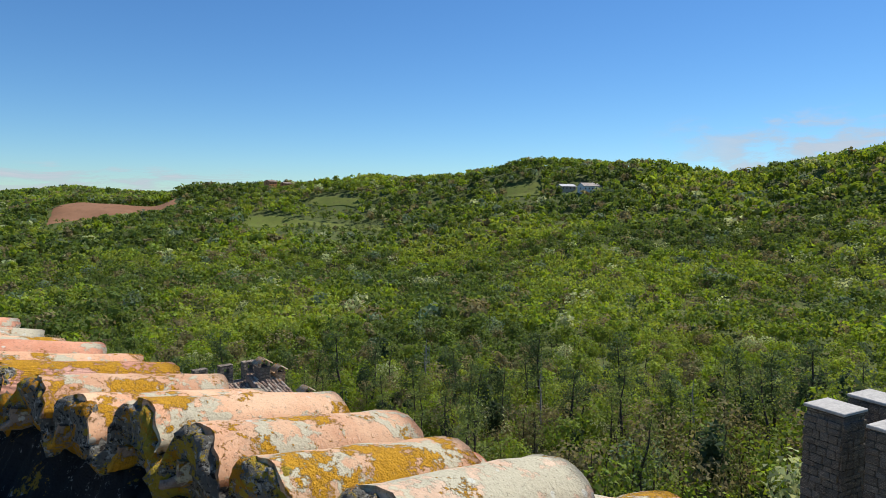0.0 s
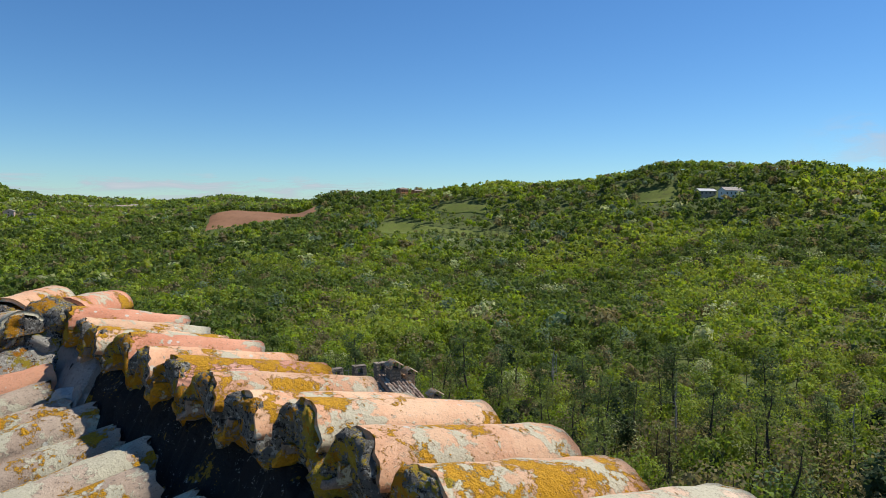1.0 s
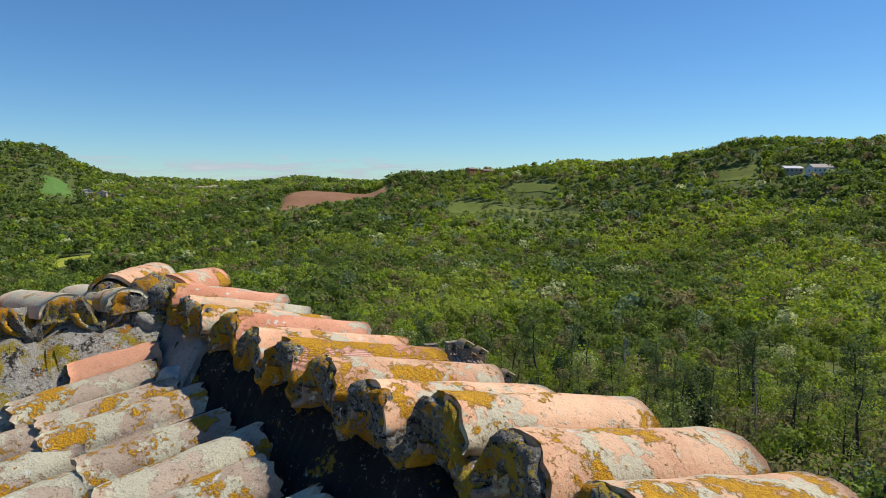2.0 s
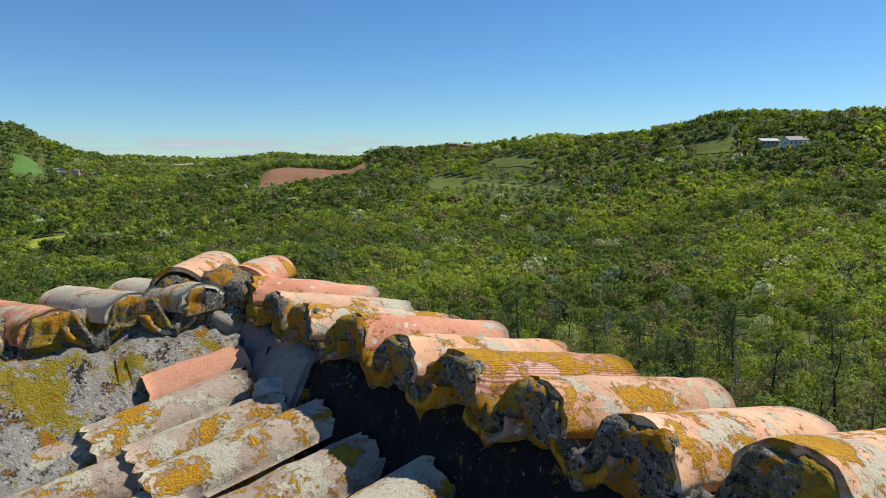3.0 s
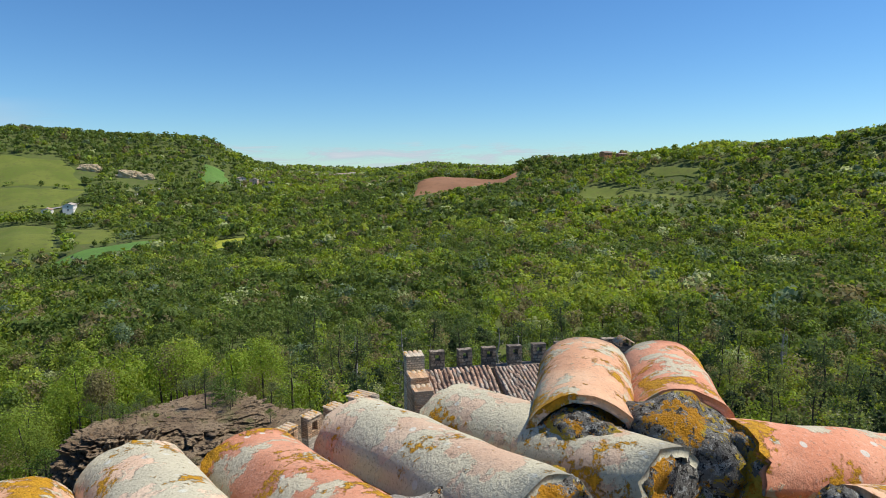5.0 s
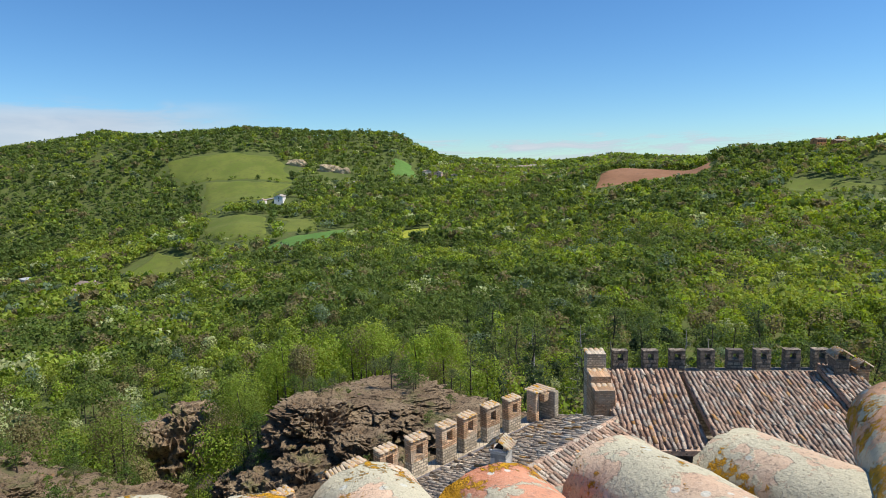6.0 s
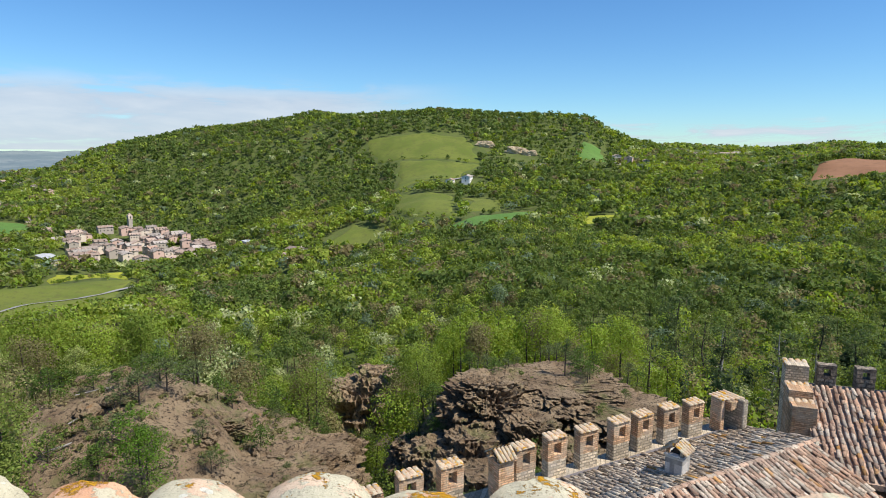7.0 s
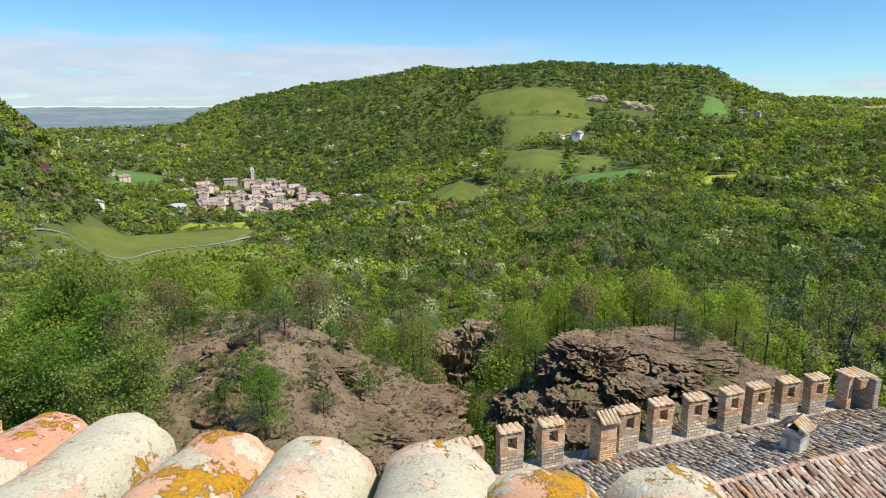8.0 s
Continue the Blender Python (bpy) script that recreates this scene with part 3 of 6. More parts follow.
def tile_mesh(name, length, w0, w1, seed, material, flip=False, thick=0.017, high=0.46, seg=16, rings=10, chip=0.0):
    """A curved clay tile: a tapered half barrel with thickness, slightly uneven, lying along +y."""
    rnd = random.Random(seed)
    verts, faces = [], []
    for layer in (0, 1):
        for i in range(rings + 1):
            t = i / rings
            w = (w0 + (w1 - w0) * t) / 2 - layer * thick
            h = (w0 + (w1 - w0) * t) * high - layer * thick
            for j in range(seg + 1):
                a = math.pi * j / seg
                n = noise.noise(Vector((j * 0.35 + seed * 3.1, t * 5.0, seed))) * 0.006
                y = t * length
                if i in (0, rings):
                    y += noise.noise(Vector((j * 0.8, seed * 5.3, i))) * (0.008 + chip)
                x, z = -math.cos(a) * (w + n), math.sin(a) ** 0.9 * (h + n)
                verts.append((x, y, -z if flip else z))
    row = seg + 1
    base = (rings + 1) * row
    for i in range(rings):
        for j in range(seg):
            q = (i * row + j, i * row + j + 1, (i + 1) * row + j + 1, (i + 1) * row + j)
            faces.append(q if flip else q[::-1])
            r = tuple(base + k for k in q)
            faces.append(r[::-1] if flip else r)
    for i, d in ((0, 1), (rings, -1)):
        for j in range(seg):
            q = (i * row + j, base + i * row + j, base + i * row + j + 1, i * row + j + 1)
            faces.append(q[::d])
    for i in range(rings):
        for j in (0, seg):
            faces.append((i * row + j, (i + 1) * row + j, base + (i + 1) * row + j, base + i * row + j))
    me = mesh_from(name, verts, faces, material, True)
    return me


def plug_mesh(seed, w, depth=0.22):
    """The mortar that fills the hollow end of a cover tile."""
    bm = bmesh.new()
    n = 12
    rings = []
    for y, s in ((-0.006, 0.80), (0.0, 0.95), (depth, 0.95)):
        rings.append([bm.verts.new((-math.cos(math.pi * j / n) * w * 0.47 * s, y, math.sin(math.pi * j / n) * w * 0.42 * s - 0.01)) for j in range(n + 1)])
    for a, b in zip(rings, rings[1:]):
        for j in range(n):
            bm.faces.new((a[j], b[j], b[j + 1], a[j + 1]))
    bm.faces.new(rings[0])
    bmesh.ops.subdivide_edges(bm, edges=bm.edges[:], cuts=1, use_grid_fill=True)
    roughen(bm, 0.012, 0.03, seed)
    me = bpy.data.meshes.new("end_mortar")
    bm.to_mesh(me)
    bm.free()
    me.materials.append(CRUST)
    return me


PLUGS = [plug_mesh(i * 2.3, 0.19) for i in range(3)]
CHANNEL = [tile_mesh("channel_tile", 0.46, 0.19, 0.16, 40 + i, CLAY_MOSS, True, high=0.40, seg=12, rings=6, chip=0.01) for i in range(3)]
CHANNEL2 = [tile_mesh("channel_tile", 0.46, 0.19, 0.16, 44 + i, CLAY_RED, True, high=0.40, seg=12, rings=6) for i in range(2)]


def mortar_mass(name, spine, along, out, profile, length, parent, material=MORTAR, seed=0.0, rough=0.03):
    """A bed of mortar: an uneven profile (out, height) drawn along a side."""
    bm = bmesh.new()
    n = int(length / 0.02) + 1
    rings = []
    for i in range(n + 1):
        p = spine + along * (length * i / n)
        rings.append([bm.verts.new(p + out * o + Vector((0, 0, z))) for o, z in profile])
    m = len(profile)
    for a, b in zip(rings, rings[1:]):
        for j in range(m):
            bm.faces.new((a[j], a[(j + 1) % m], b[(j + 1) % m], b[j]))
    bm.faces.new(rings[0][::-1])
    bm.faces.new(rings[-1])
    bmesh.ops.recalc_face_normals(bm, faces=bm.faces[:])
    for v in bm.verts:
        v.co += noise.noise_vector(v.co * 9 + Vector((seed, 0, 0))) * rough + noise.noise_vector(v.co * 28) * rough * 0.6 + noise.noise_vector(v.co * 70) * rough * 0.25
    ob = part(name, bm, material, parent)
    for p in ob.data.polygons:
        p.use_smooth = True
    return ob


def crust(owner, inv, along, out, tops, seed):
    """The thick wavy lip of mortar and lichen that runs over the cover ends and down through the channels."""
    bm = bmesh.new()
    rings = []
    per, sides = 34, 14
    for (s0, o0, z0), (s1, o1, z1) in zip(tops, tops[1:]):
        for i in range(per):
            p = i / per
            e = min(1.0, max(0.0, (min(p, 1 - p) - 0.20) / 0.30))
            fat = 0.021 + 0.020 * e
            z = z0 + (z1 - z0) * p - 0.032 - 0.113 * e * e * (3 - 2 * e)
            c = CORNER + along * (s0 + (s1 - s0) * p) + out * (o0 + (o1 - o0) * p + 0.010) + Vector((0, 0, z))
            ring = []
            for j in range(sides):
                a = 2 * math.pi * j / sides
                hang = max(0.0, -math.sin(a))
                deep = max(0.05, z - (z0 + (z1 - z0) * p - 0.185))
                q = c + out * (math.cos(a) * fat + hang * 0.03) + Vector((0, 0, math.sin(a) * fat * 0.9 - hang * deep))
                n = noise.noise(q * 14 + Vector((seed * 9, 0, 0))) * 0.55 + noise.noise(q * 45) * 0.45 + noise.noise(q * 120) * 0.3
                ring.append(bm.verts.new(q + (q - c).normalized() * fat * n))
            rings.append(ring)
    for a, b in zip(rings, rings[1:]):
        for j in range(sides):
            bm.faces.new((a[j], a[(j + 1) % sides], b[(j + 1) % sides], b[j]))
    bmesh.ops.recalc_face_normals(bm, faces=bm.faces[:])
    c = part("mortar_lip", bm, CRUST, owner, "lumpy mortar lip covered in lichen")
    c.data.polygons.foreach_set("use_smooth", [True] * len(c.data.polygons))
    c.matrix_parent_inverse = inv


def coping(label, along, out, top, slope, steps, styles, seed, start, length, skew, sag=0.0, lift=()):
    """One side of the parapet: cover tiles over channel tiles in two courses, all bedded in mortar."""
    rnd = random.Random(seed)
    ob = thing("parapet_coping", label, "roof coping", Matrix.Translation(CORNER + Vector((0, 0, top))), "copings of the tower parapet")
    inv = Matrix.Translation(-(CORNER + Vector((0, 0, top))))
    z0 = top - 0.088
    tops = []
    fall = 0.40 if slope > 0.15 else 0.55
    for i, (s, style) in enumerate(zip(steps, styles)):
        raised = lift[i] if lift else -sag * max(0.0, s - 0.2)
        mat = {"p": CLAY_PINK, "r": CLAY_RED, "w": CLAY_PALE, "g": CLAY_RIB, "f": CLAY_FRESH, "o": CLAY_OLD}[style]
        turn, dz, dy = skew + rnd.uniform(-3, 3), rnd.uniform(-0.005, 0.006) + raised, rnd.uniform(-0.02, 0.02)
        at = CORNER + along * s + out * (start + dy) + Vector((0, 0, z0 + dz))
        cover = tile_mesh("cover_tile", length + rnd.uniform(-0.03, 0.03), 0.19, 0.215, seed * 50 + i, mat, chip=0.006)
        c = part("cover_tile", cover, None, ob)
        c.matrix_parent_inverse, c.matrix_basis = inv, laid(at, out, slope, turn, rnd.uniform(-3, 3))
        pl = part("end_mortar", PLUGS[i % 3], None, ob)
        pl.matrix_parent_inverse, pl.matrix_basis = inv, laid(at + Vector((0, 0, -0.004)), out, slope, turn)
        low = at + out * (length - 0.12) + Vector((0, 0, -(length - 0.12) * slope - 0.04))
        mat2 = rnd.choice([CLAY_PINK, CLAY_RED, CLAY_PALE, CLAY_PALE])
        c2 = part("cover_tile", tile_mesh("cover_tile", 0.40, 0.18, 0.20, seed * 70 + i, mat2), None, ob)
        c2.matrix_parent_inverse, c2.matrix_basis = inv, laid(low + along * (0.012 * abs(skew) * length * 1.2), out, fall, skew + rnd.uniform(-4, 4), rnd.uniform(-3, 3))
        nxt = steps[i + 1] if i + 1 < len(steps) else s + 0.225
        mid = CORNER + along * ((s + nxt) / 2) + out * (start - 0.005 + rnd.uniform(-0.02, 0.02)) + Vector((0, 0, z0 + 0.012 + raised + rnd.uniform(-0.008, 0.008)))
        for k, off in enumerate((0.0, 0.38)):
            ch = part("channel_tile", (CHANNEL if k == 0 else CHANNEL2)[(i + k) % (3 - k)], None, ob)
            ch.matrix_parent_inverse = inv
            ch.matrix_basis = laid(mid + out * off + Vector((0, 0, -off * slope - 0.05 * k)), out, slope if k == 0 else fall, skew + rnd.uniform(-3, 3))
        tops.append((s, start + dy, z0 + dz + 0.088))
    crust(ob, inv, along, out, tops, seed)
    return ob, inv


STEPS_A = [0.09, 0.32, 0.57, 0.80, 1.05, 1.24, 1.49, 1.715, 1.95, 2.17, 2.38, 2.61, 2.84, 3.07, 3.30, 3.53]
LIFT_A = [0, -0.02, -0.012, -0.011, -0.012, -0.012, -0.012, -0.014, 0.022, 0.016, 0.012, 0.008, 0, 0, 0, 0]
STYLES_A = "rpprpgpppppwprwp"
STEPS_B = [0.08, 0.30, 0.53, 0.74, 0.95, 1.15, 1.37, 1.58, 1.80, 2.01, 2.22, 2.44, 2.66, 2.88]
STYLES_B = "wwrwpwwpwrpwpw"
cop_a, inv_a = coping("pink terracotta tile coping with orange and pale lichen on the parapet", ALONG_A, OUT_A, -0.440, 0.20, STEPS_A, STYLES_A, 1, 0.073, 0.485, -12, 0.0, LIFT_A)
cop_b, inv_b = coping("pale lichen-crusted terracotta tile coping on the parapet", ALONG_B, OUT_B, -0.445, 0.10, STEPS_B, STYLES_B, 2, -0.104, 0.58, 9, 0.05)


def bed(name, along, out, profile, length, start, owner, inv, seed, material=MORTAR):
    m = mortar_mass(name, CORNER + along * start, along, out, profile, length, owner, material, seed)
    m.matrix_parent_inverse = inv
    return m


bed("mortar_bed", ALONG_A, OUT_A, [(0.14, -0.585), (0.085, -0.59), (0.055, -0.615), (0.035, -0.65), (-0.02, -0.76), (-0.10, -0.80), (-0.12, -0.92), (0.60, -0.95), (0.66, -0.80), (0.35, -0.66)], 3.9, -0.05, cop_a, inv_a, 1.0, SHADED_LICHEN)
bed("mortar_bed", ALONG_B, OUT_B, [(0.05, -0.505), (-0.03, -0.535), (-0.09, -0.58), (-0.19, -0.625), (-0.25, -0.72), (-0.36, -0.79), (-0.48, -0.84), (-0.56, -0.93), (0.60, -1.0), (0.62, -0.90), (0.35, -0.68)], 3.3, -0.05, cop_b, inv_b, 6.0)


def lump(name, at, size, seed, parent, inv, material=MORTAR):
    bm = bmesh.new()
    bmesh.ops.create_icosphere(bm, subdivisions=4, radius=1.0)
    for v in bm.verts:
        n = v.co.normalized()
        v.co = n * (1 + 0.22 * noise.noise(n * 1.7 + Vector((seed, 0, 0))) + 0.10 * noise.noise(n * 5 + Vector((0, seed, 0))) + 0.05 * noise.noise(n * 13))
        v.co = Vector((v.co.x * size[0], v.co.y * size[1], v.co.z * size[2])) + Vector(at)
    ob = part(name, bm, material, parent)
    ob.matrix_parent_inverse = inv
    for p in ob.data.polygons:
        p.use_smooth = True
    return ob


# hip at the corner: one barrel tile along the diagonal and lumps of mortar round it
diag = (OUT_A + OUT_B).normalized()
HIPS = (("pink", Vector((-2.395, 2.300, -0.497)), Vector((-0.28, 0.96, 0)), 0.0, 0.40, CLAY_PINK), ("red", Vector((-2.245, 2.455, -0.512)), Vector((-0.27, 0.96, 0)), 0.07, 0.48, CLAY_RED))
for tone_name, at, way, fall, ln, clay_mat in HIPS:
    hip = part("hip_tile", tile_mesh("hip_tile", ln, 0.205, 0.215, 90 + ln, clay_mat), None, cop_a, tone_name + " clay hip tile bedded in mortar")
    hip.matrix_parent_inverse, hip.matrix_basis = inv_a, laid(at, way, fall)
    pl = part("end_mortar", PLUGS[1], None, cop_a)
    pl.matrix_parent_inverse, pl.matrix_basis = inv_a, laid(at + Vector((0, 0, -0.004)), way, fall)
hip3 = part("hip_tile", tile_mesh("hip_tile", 0.45, 0.19, 0.21, 92, CLAY_PALE), None, cop_b)
hip3.matrix_parent_inverse, hip3.matrix_basis = inv_b, laid(CORNER + diag * 0.34 + Vector((0, 0, -0.56)), diag, 0.30, 0)
for at, size, sd in (((-2.245, 2.375, -0.500), (0.115, 0.105, 0.088), 1.0), ((-2.17, 2.43, -0.535), (0.085, 0.085, 0.075), 2.0), ((-2.10, 2.36, -0.580), (0.06, 0.06, 0.075), 3.0), ((-2.26, 2.33, -0.64), (0.15, 0.10, 0.13), 6.0), ((-2.385, 2.29, -0.505), (0.09, 0.05, 0.075), 9.0), ((-2.30, 2.55, -0.50), (0.07, 0.12, 0.05), 11.0)):
    lump("mortar_lump", at, size, sd, cop_a, inv_a, CRUST if sd != 6.0 else MORTAR)
lump("mortar_lump", CORNER + diag * 0.25 + Vector((0, 0, -0.68)), (0.22, 0.22, 0.13), 13.0, cop_a, inv_a)
lump("mortar_lump", (-2.42, 2.16, -0.57), (0.08, 0.09, 0.07), 4.0, cop_b, inv_b, CRUST)
lump("mortar_lump", (-2.04, 2.30, -0.60), (0.04, 0.04, 0.07), 5.0, cop_a, inv_a, CRUST)


def inner_roof():
    """Old grey tiles on the inner slope, the loose tile over the valley and the boards under them."""
    rnd = random.Random(5)
    ob = thing("inner_roof", "old grey lichen-covered tiles on the inner slope of the parapet", "roof", Matrix.Translation(CORNER))
    inv = Matrix.Translation(-CORNER)
    inward = -OUT_A
    n = 0
    for i in range(16):
        s = 0.36 + 0.222 * i
        for c in range(2):
            if c == 1 and s < 0.3:
                continue
            at = CORNER + ALONG_A * (s + rnd.uniform(-0.02, 0.02)) + inward * (0.03 + 0.36 * c + rnd.uniform(-0.05, 0.04)) + Vector((0, 0, -0.755 - 0.36 * c * 0.19 - 0.014 * c + rnd.uniform(-0.012, 0.012)))
            t = part("cover_tile", tile_mesh("cover_tile", rnd.uniform(0.40, 0.47), 0.165, 0.195, 200 + n, CLAY_OLD, chip=0.02, high=0.42), None, ob)
            t.matrix_parent_inverse, t.matrix_basis = inv, laid(at, inward, 0.19, rnd.uniform(-6, 6), rnd.uniform(-4, 4))
            n += 1
            ch = part("channel_tile", CHANNEL[n % 3], None, ob)
            ch.matrix_parent_inverse, ch.matrix_basis = inv, laid(at + ALONG_A * 0.111 + Vector((0, 0, 0.0)), inward, 0.19, rnd.uniform(-3, 3))
    loose = part("loose_tile", tile_mesh("loose_tile", 0.31, 0.175, 0.19, 300, CLAY_FRESH), None, ob, "clean orange clay tile lying over the valley")
    loose.matrix_parent_inverse, loose.matrix_basis = inv, laid(Vector((-2.07, 2.205, -0.718)), inward, 0.17, -5)
    lump("mortar_lump", Vector((-1.83, 2.05, -0.725)), (0.10, 0.07, 0.05), 7.0, ob, inv, RENDER)
    coat = mortar_mass("plaster_coat", CORNER + ALONG_A * 0.04, ALONG_A, OUT_A, [(0.07, -0.575), (0.035, -0.60), (0.005, -0.66), (-0.05, -0.76), (-0.13, -0.82), (-0.12, -0.92), (0.07, -0.92)], 0.60, ob, RENDER, 4.0, 0.022)
    coat.matrix_parent_inverse = inv
    coat["label"] = "smooth grey plaster smeared below the tiles"
    m = mortar_mass("bedding", CORNER + ALONG_A * 0.0, ALONG_A, OUT_A, [(-0.05, -0.80), (-0.9, -0.95), (-0.92, -1.15), (-0.05, -1.15)], 3.85, ob, SHADED_LICHEN, 9.0, 0.02)
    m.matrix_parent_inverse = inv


inner_roof()


def tower_body():
    ob = thing("tower", "square stone keep below the tiled parapet", "tower", Matrix.Translation(CORNER))
    la, lb = 3.75, 3.2
    frame_m = Matrix((ALONG_A, ALONG_B, Vector((0, 0, 1)))).transposed().to_4x4()
    bm = bmesh.new()
    box(bm, -0.62, la + 0.5, -0.62, -0.02, -27, -0.98)
    a = part("outer_wall", bm, STONE, ob)
    bm = bmesh.new()
    box(bm, -0.62, -0.02, 0.0, lb + 0.4, -27, -0.98)
    b = part("outer_wall", bm, STONE, ob)
    bm = bmesh.new()
    box(bm, 0.0, la, 0.0, lb, -1.75, -1.62)
    c = part("terrace_floor", bm, RENDER, ob)
    bm = bmesh.new()
    box(bm, 0.0, la, 0.0, 0.88, -1.62, -1.16)
    d = part("inner_wall", bm, STONE, ob)
    bm = bmesh.new()
    box(bm, 0.0, 0.44, 0.88, lb, -1.62, -0.96)
    e = part("inner_wall", bm, STONE, ob)
    bm = bmesh.new()
    box(bm, la + 0.01, la + 0.5, 0.0, lb + 0.4, -27, -1.0)
    box(bm, 0.0, la, lb, lb + 0.4, -27, -1.0)
    g = part("outer_wall", bm, STONE, ob)
    for o in (a, b, c, d, e, g):
        o.matrix_basis = frame_m


tower_body()


# ---------- the lower castle ----------
def arc_tile(length, w, seg=6, thick=0.02):
    """A light cover tile for roofs some way off."""
    vs, fs = [], []
    for y, k in ((0, 0.88), (length, 1.0)):
        for j in range(seg + 1):
            a = math.pi * j / seg
            vs.append((-math.cos(a) * w * 0.5 * k, y, math.sin(a) * w * 0.34 * k + (0.012 if y == 0 else 0)))
    r = seg + 1
    for j in range(seg):
        fs.append((j, r + j, r + j + 1, j + 1))
    vs.append((0, length, 0))
    for j in range(seg):
        fs.append((r + j, 2 * r, r + j + 1))
    return vs, fs


ARC_V, ARC_F = arc_tile(0.40, 0.165)
ARC_MESH_WARM = mesh_from("cover_tile", ARC_V, ARC_F, ROOF_WARM, True)
ARC_MESH_GREY = mesh_from("cover_tile", ARC_V, ARC_F, ROOF_GREY, True)


def tiled_slope(owner, eave_to, top, along, down, drop, width, run, material, seed, singles=None, pitch=0.195, course=0.30):
    """A slope of cover tiles: top is one upper corner, along runs sideways, down is level, drop is the fall per metre.
    singles: a test on (column, row) for tiles that are objects of their own."""
    rnd = random.Random(seed)
    along, down = Vector(along).normalized(), Vector(down).normalized()
    cols, rows = int(width / pitch), int(run / course)
    av = np.array(ARC_V)
    allv, allf, off = [], [], 0
    solo = ARC_MESH_WARM if material is ROOF_WARM else ARC_MESH_GREY
    for c in range(cols):
        wob = rnd.uniform(-0.015, 0.015)
        for r in range(rows):
            p = Vector(top) + along * ((c + 0.5) * pitch + wob + rnd.uniform(-0.022, 0.022)) + down * (r * course + rnd.uniform(-0.08, 0.06))
            p.z -= (r * course) * drop - 0.05 - rnd.uniform(-0.025, 0.02)
            m = laid(p, down, drop - 0.05 + rnd.uniform(-0.05, 0.05), rnd.uniform(-9, 9), rnd.uniform(-8, 8))
            if singles and singles(c, r):
                t = part("cover_tile", solo, None, owner)
                t.matrix_basis = owner.matrix_world.inverted() @ m
            else:
                mm = np.array(m)
                allv.append(av @ mm[:3, :3].T + mm[:3, 3])
                allf += [tuple(k + off for k in f) for f in ARC_F]
                off += len(av)
    inv = np.array(owner.matrix_world.inverted())
    v = np.concatenate(allv) @ inv[:3, :3].T + inv[:3, 3]
    ob = part("tile_field", mesh_from("tile_field", v, allf, material, True), None, owner)
    ob["kind"] = "stuff"
    bm = bmesh.new()
    tp = Vector(top)
    a, b = tp, tp + along * width
    c2, d = b + down * run - Vector((0, 0, run * drop)), a + down * run - Vector((0, 0, run * drop))
    q = [a, b, c2, d]
    up = [bm.verts.new(owner.matrix_world.inverted() @ p) for p in q]
    lo = [bm.verts.new(owner.matrix_world.inverted() @ (p - Vector((0, 0, 0.22)))) for p in q]
    for f in (up, lo[::-1]):
        bm.faces.new(f)
    for i in range(4):
        bm.faces.new((up[i], lo[i], lo[(i + 1) % 4], up[(i + 1) % 4]))
    bmesh.ops.recalc_face_normals(bm, faces=bm.faces[:])
    part("roof_deck", bm, material, owner)


def merlon_parts(owner, w, d, h, hole=True, cap=True, upper=BRICK, lower=STONE):
    """A battlement: stone foot, brick top with a loophole through it, and a little tiled cap. Its width lies along y."""
    f = 0.42 * h
    part("foot", solid_box(-d / 2, d / 2, -w / 2, w / 2, 0, f, 0.02), lower, owner)
    bm = bmesh.new()
    if hole:
        hw, z0, z1 = w * 0.19, h * 0.56, h * 0.84
        box(bm, -d / 2, d / 2, -w / 2, -hw, f, h)
        box(bm, -d / 2, d / 2, hw, w / 2, f, h)
        box(bm, -d / 2, d / 2, -hw, hw, f, z0)
        box(bm, -d / 2, d / 2, -hw, hw, z1, h)
    else:
        box(bm, -d / 2, d / 2, -w / 2, w / 2, f, h)
    bmesh.ops.subdivide_edges(bm, edges=bm.edges[:], cuts=2, use_grid_fill=True)
    roughen(bm, 0.03, 0.2, w + d)
    part("body", bm, upper, owner)
    if cap:
        n = 4
        for i in range(n):
            t = part("cap_tile", ARC_MESH_CAP, None, owner)
            t.matrix_basis = laid(Vector((-d / 2 - 0.06, -w / 2 + w * (i + 0.5) / n, h + 0.005)), Vector((1, 0, 0)), 0.10, (i % 3 - 1) * 4) @ Matrix.Diagonal((w / n / 0.17, (d + 0.12) / 0.40, 0.8, 1))


ARC_MESH_CAP = mesh_from("cap_tile", ARC_V, ARC_F, clay("cap_clay", (0.45, 0.32, 0.22), (0.50, 0.40, 0.28), 0.5, 0.66, 0.3), True)

# the battlemented west wall with its roof
wall_castle = thing("battlement_wall", "battlemented castle wall of stone and brick", "wall", Matrix.Translation((-18.4, 15, -11)), kind="structure")
part("wall_body", solid_box(-0.32, 0.32, -9.5, 8.2, -7, 0.14), STONE, wall_castle)
part("gutter", solid_box(0.33, 0.62, -8.0, 8.0, -0.12, 0.20, 0.03), LEAD, wall_castle, "grey lead gutter")
first = thing("merlon", "brick and stone battlement with a loophole and tiled cap", "merlon", pose(-18.4, 9.0, -10.88), "merlons of the castle wall")
merlon_parts(first, 0.78, 0.36, 1.42)
MERLON_Y = (10.38, 13.10, 14.46, 15.82, 17.28, 18.52, 19.82, 21.12)
for i, y in enumerate(MERLON_Y):
    copy_thing(first, pose(-18.38 + 0.05 * math.sin(i * 2.1), y, -10.88 + 0.03 * math.sin(i * 3.3), 0, 0, 2 * math.sin(i * 1.7)))
copy_thing(first, pose(-18.4, 7.7, -11.1))
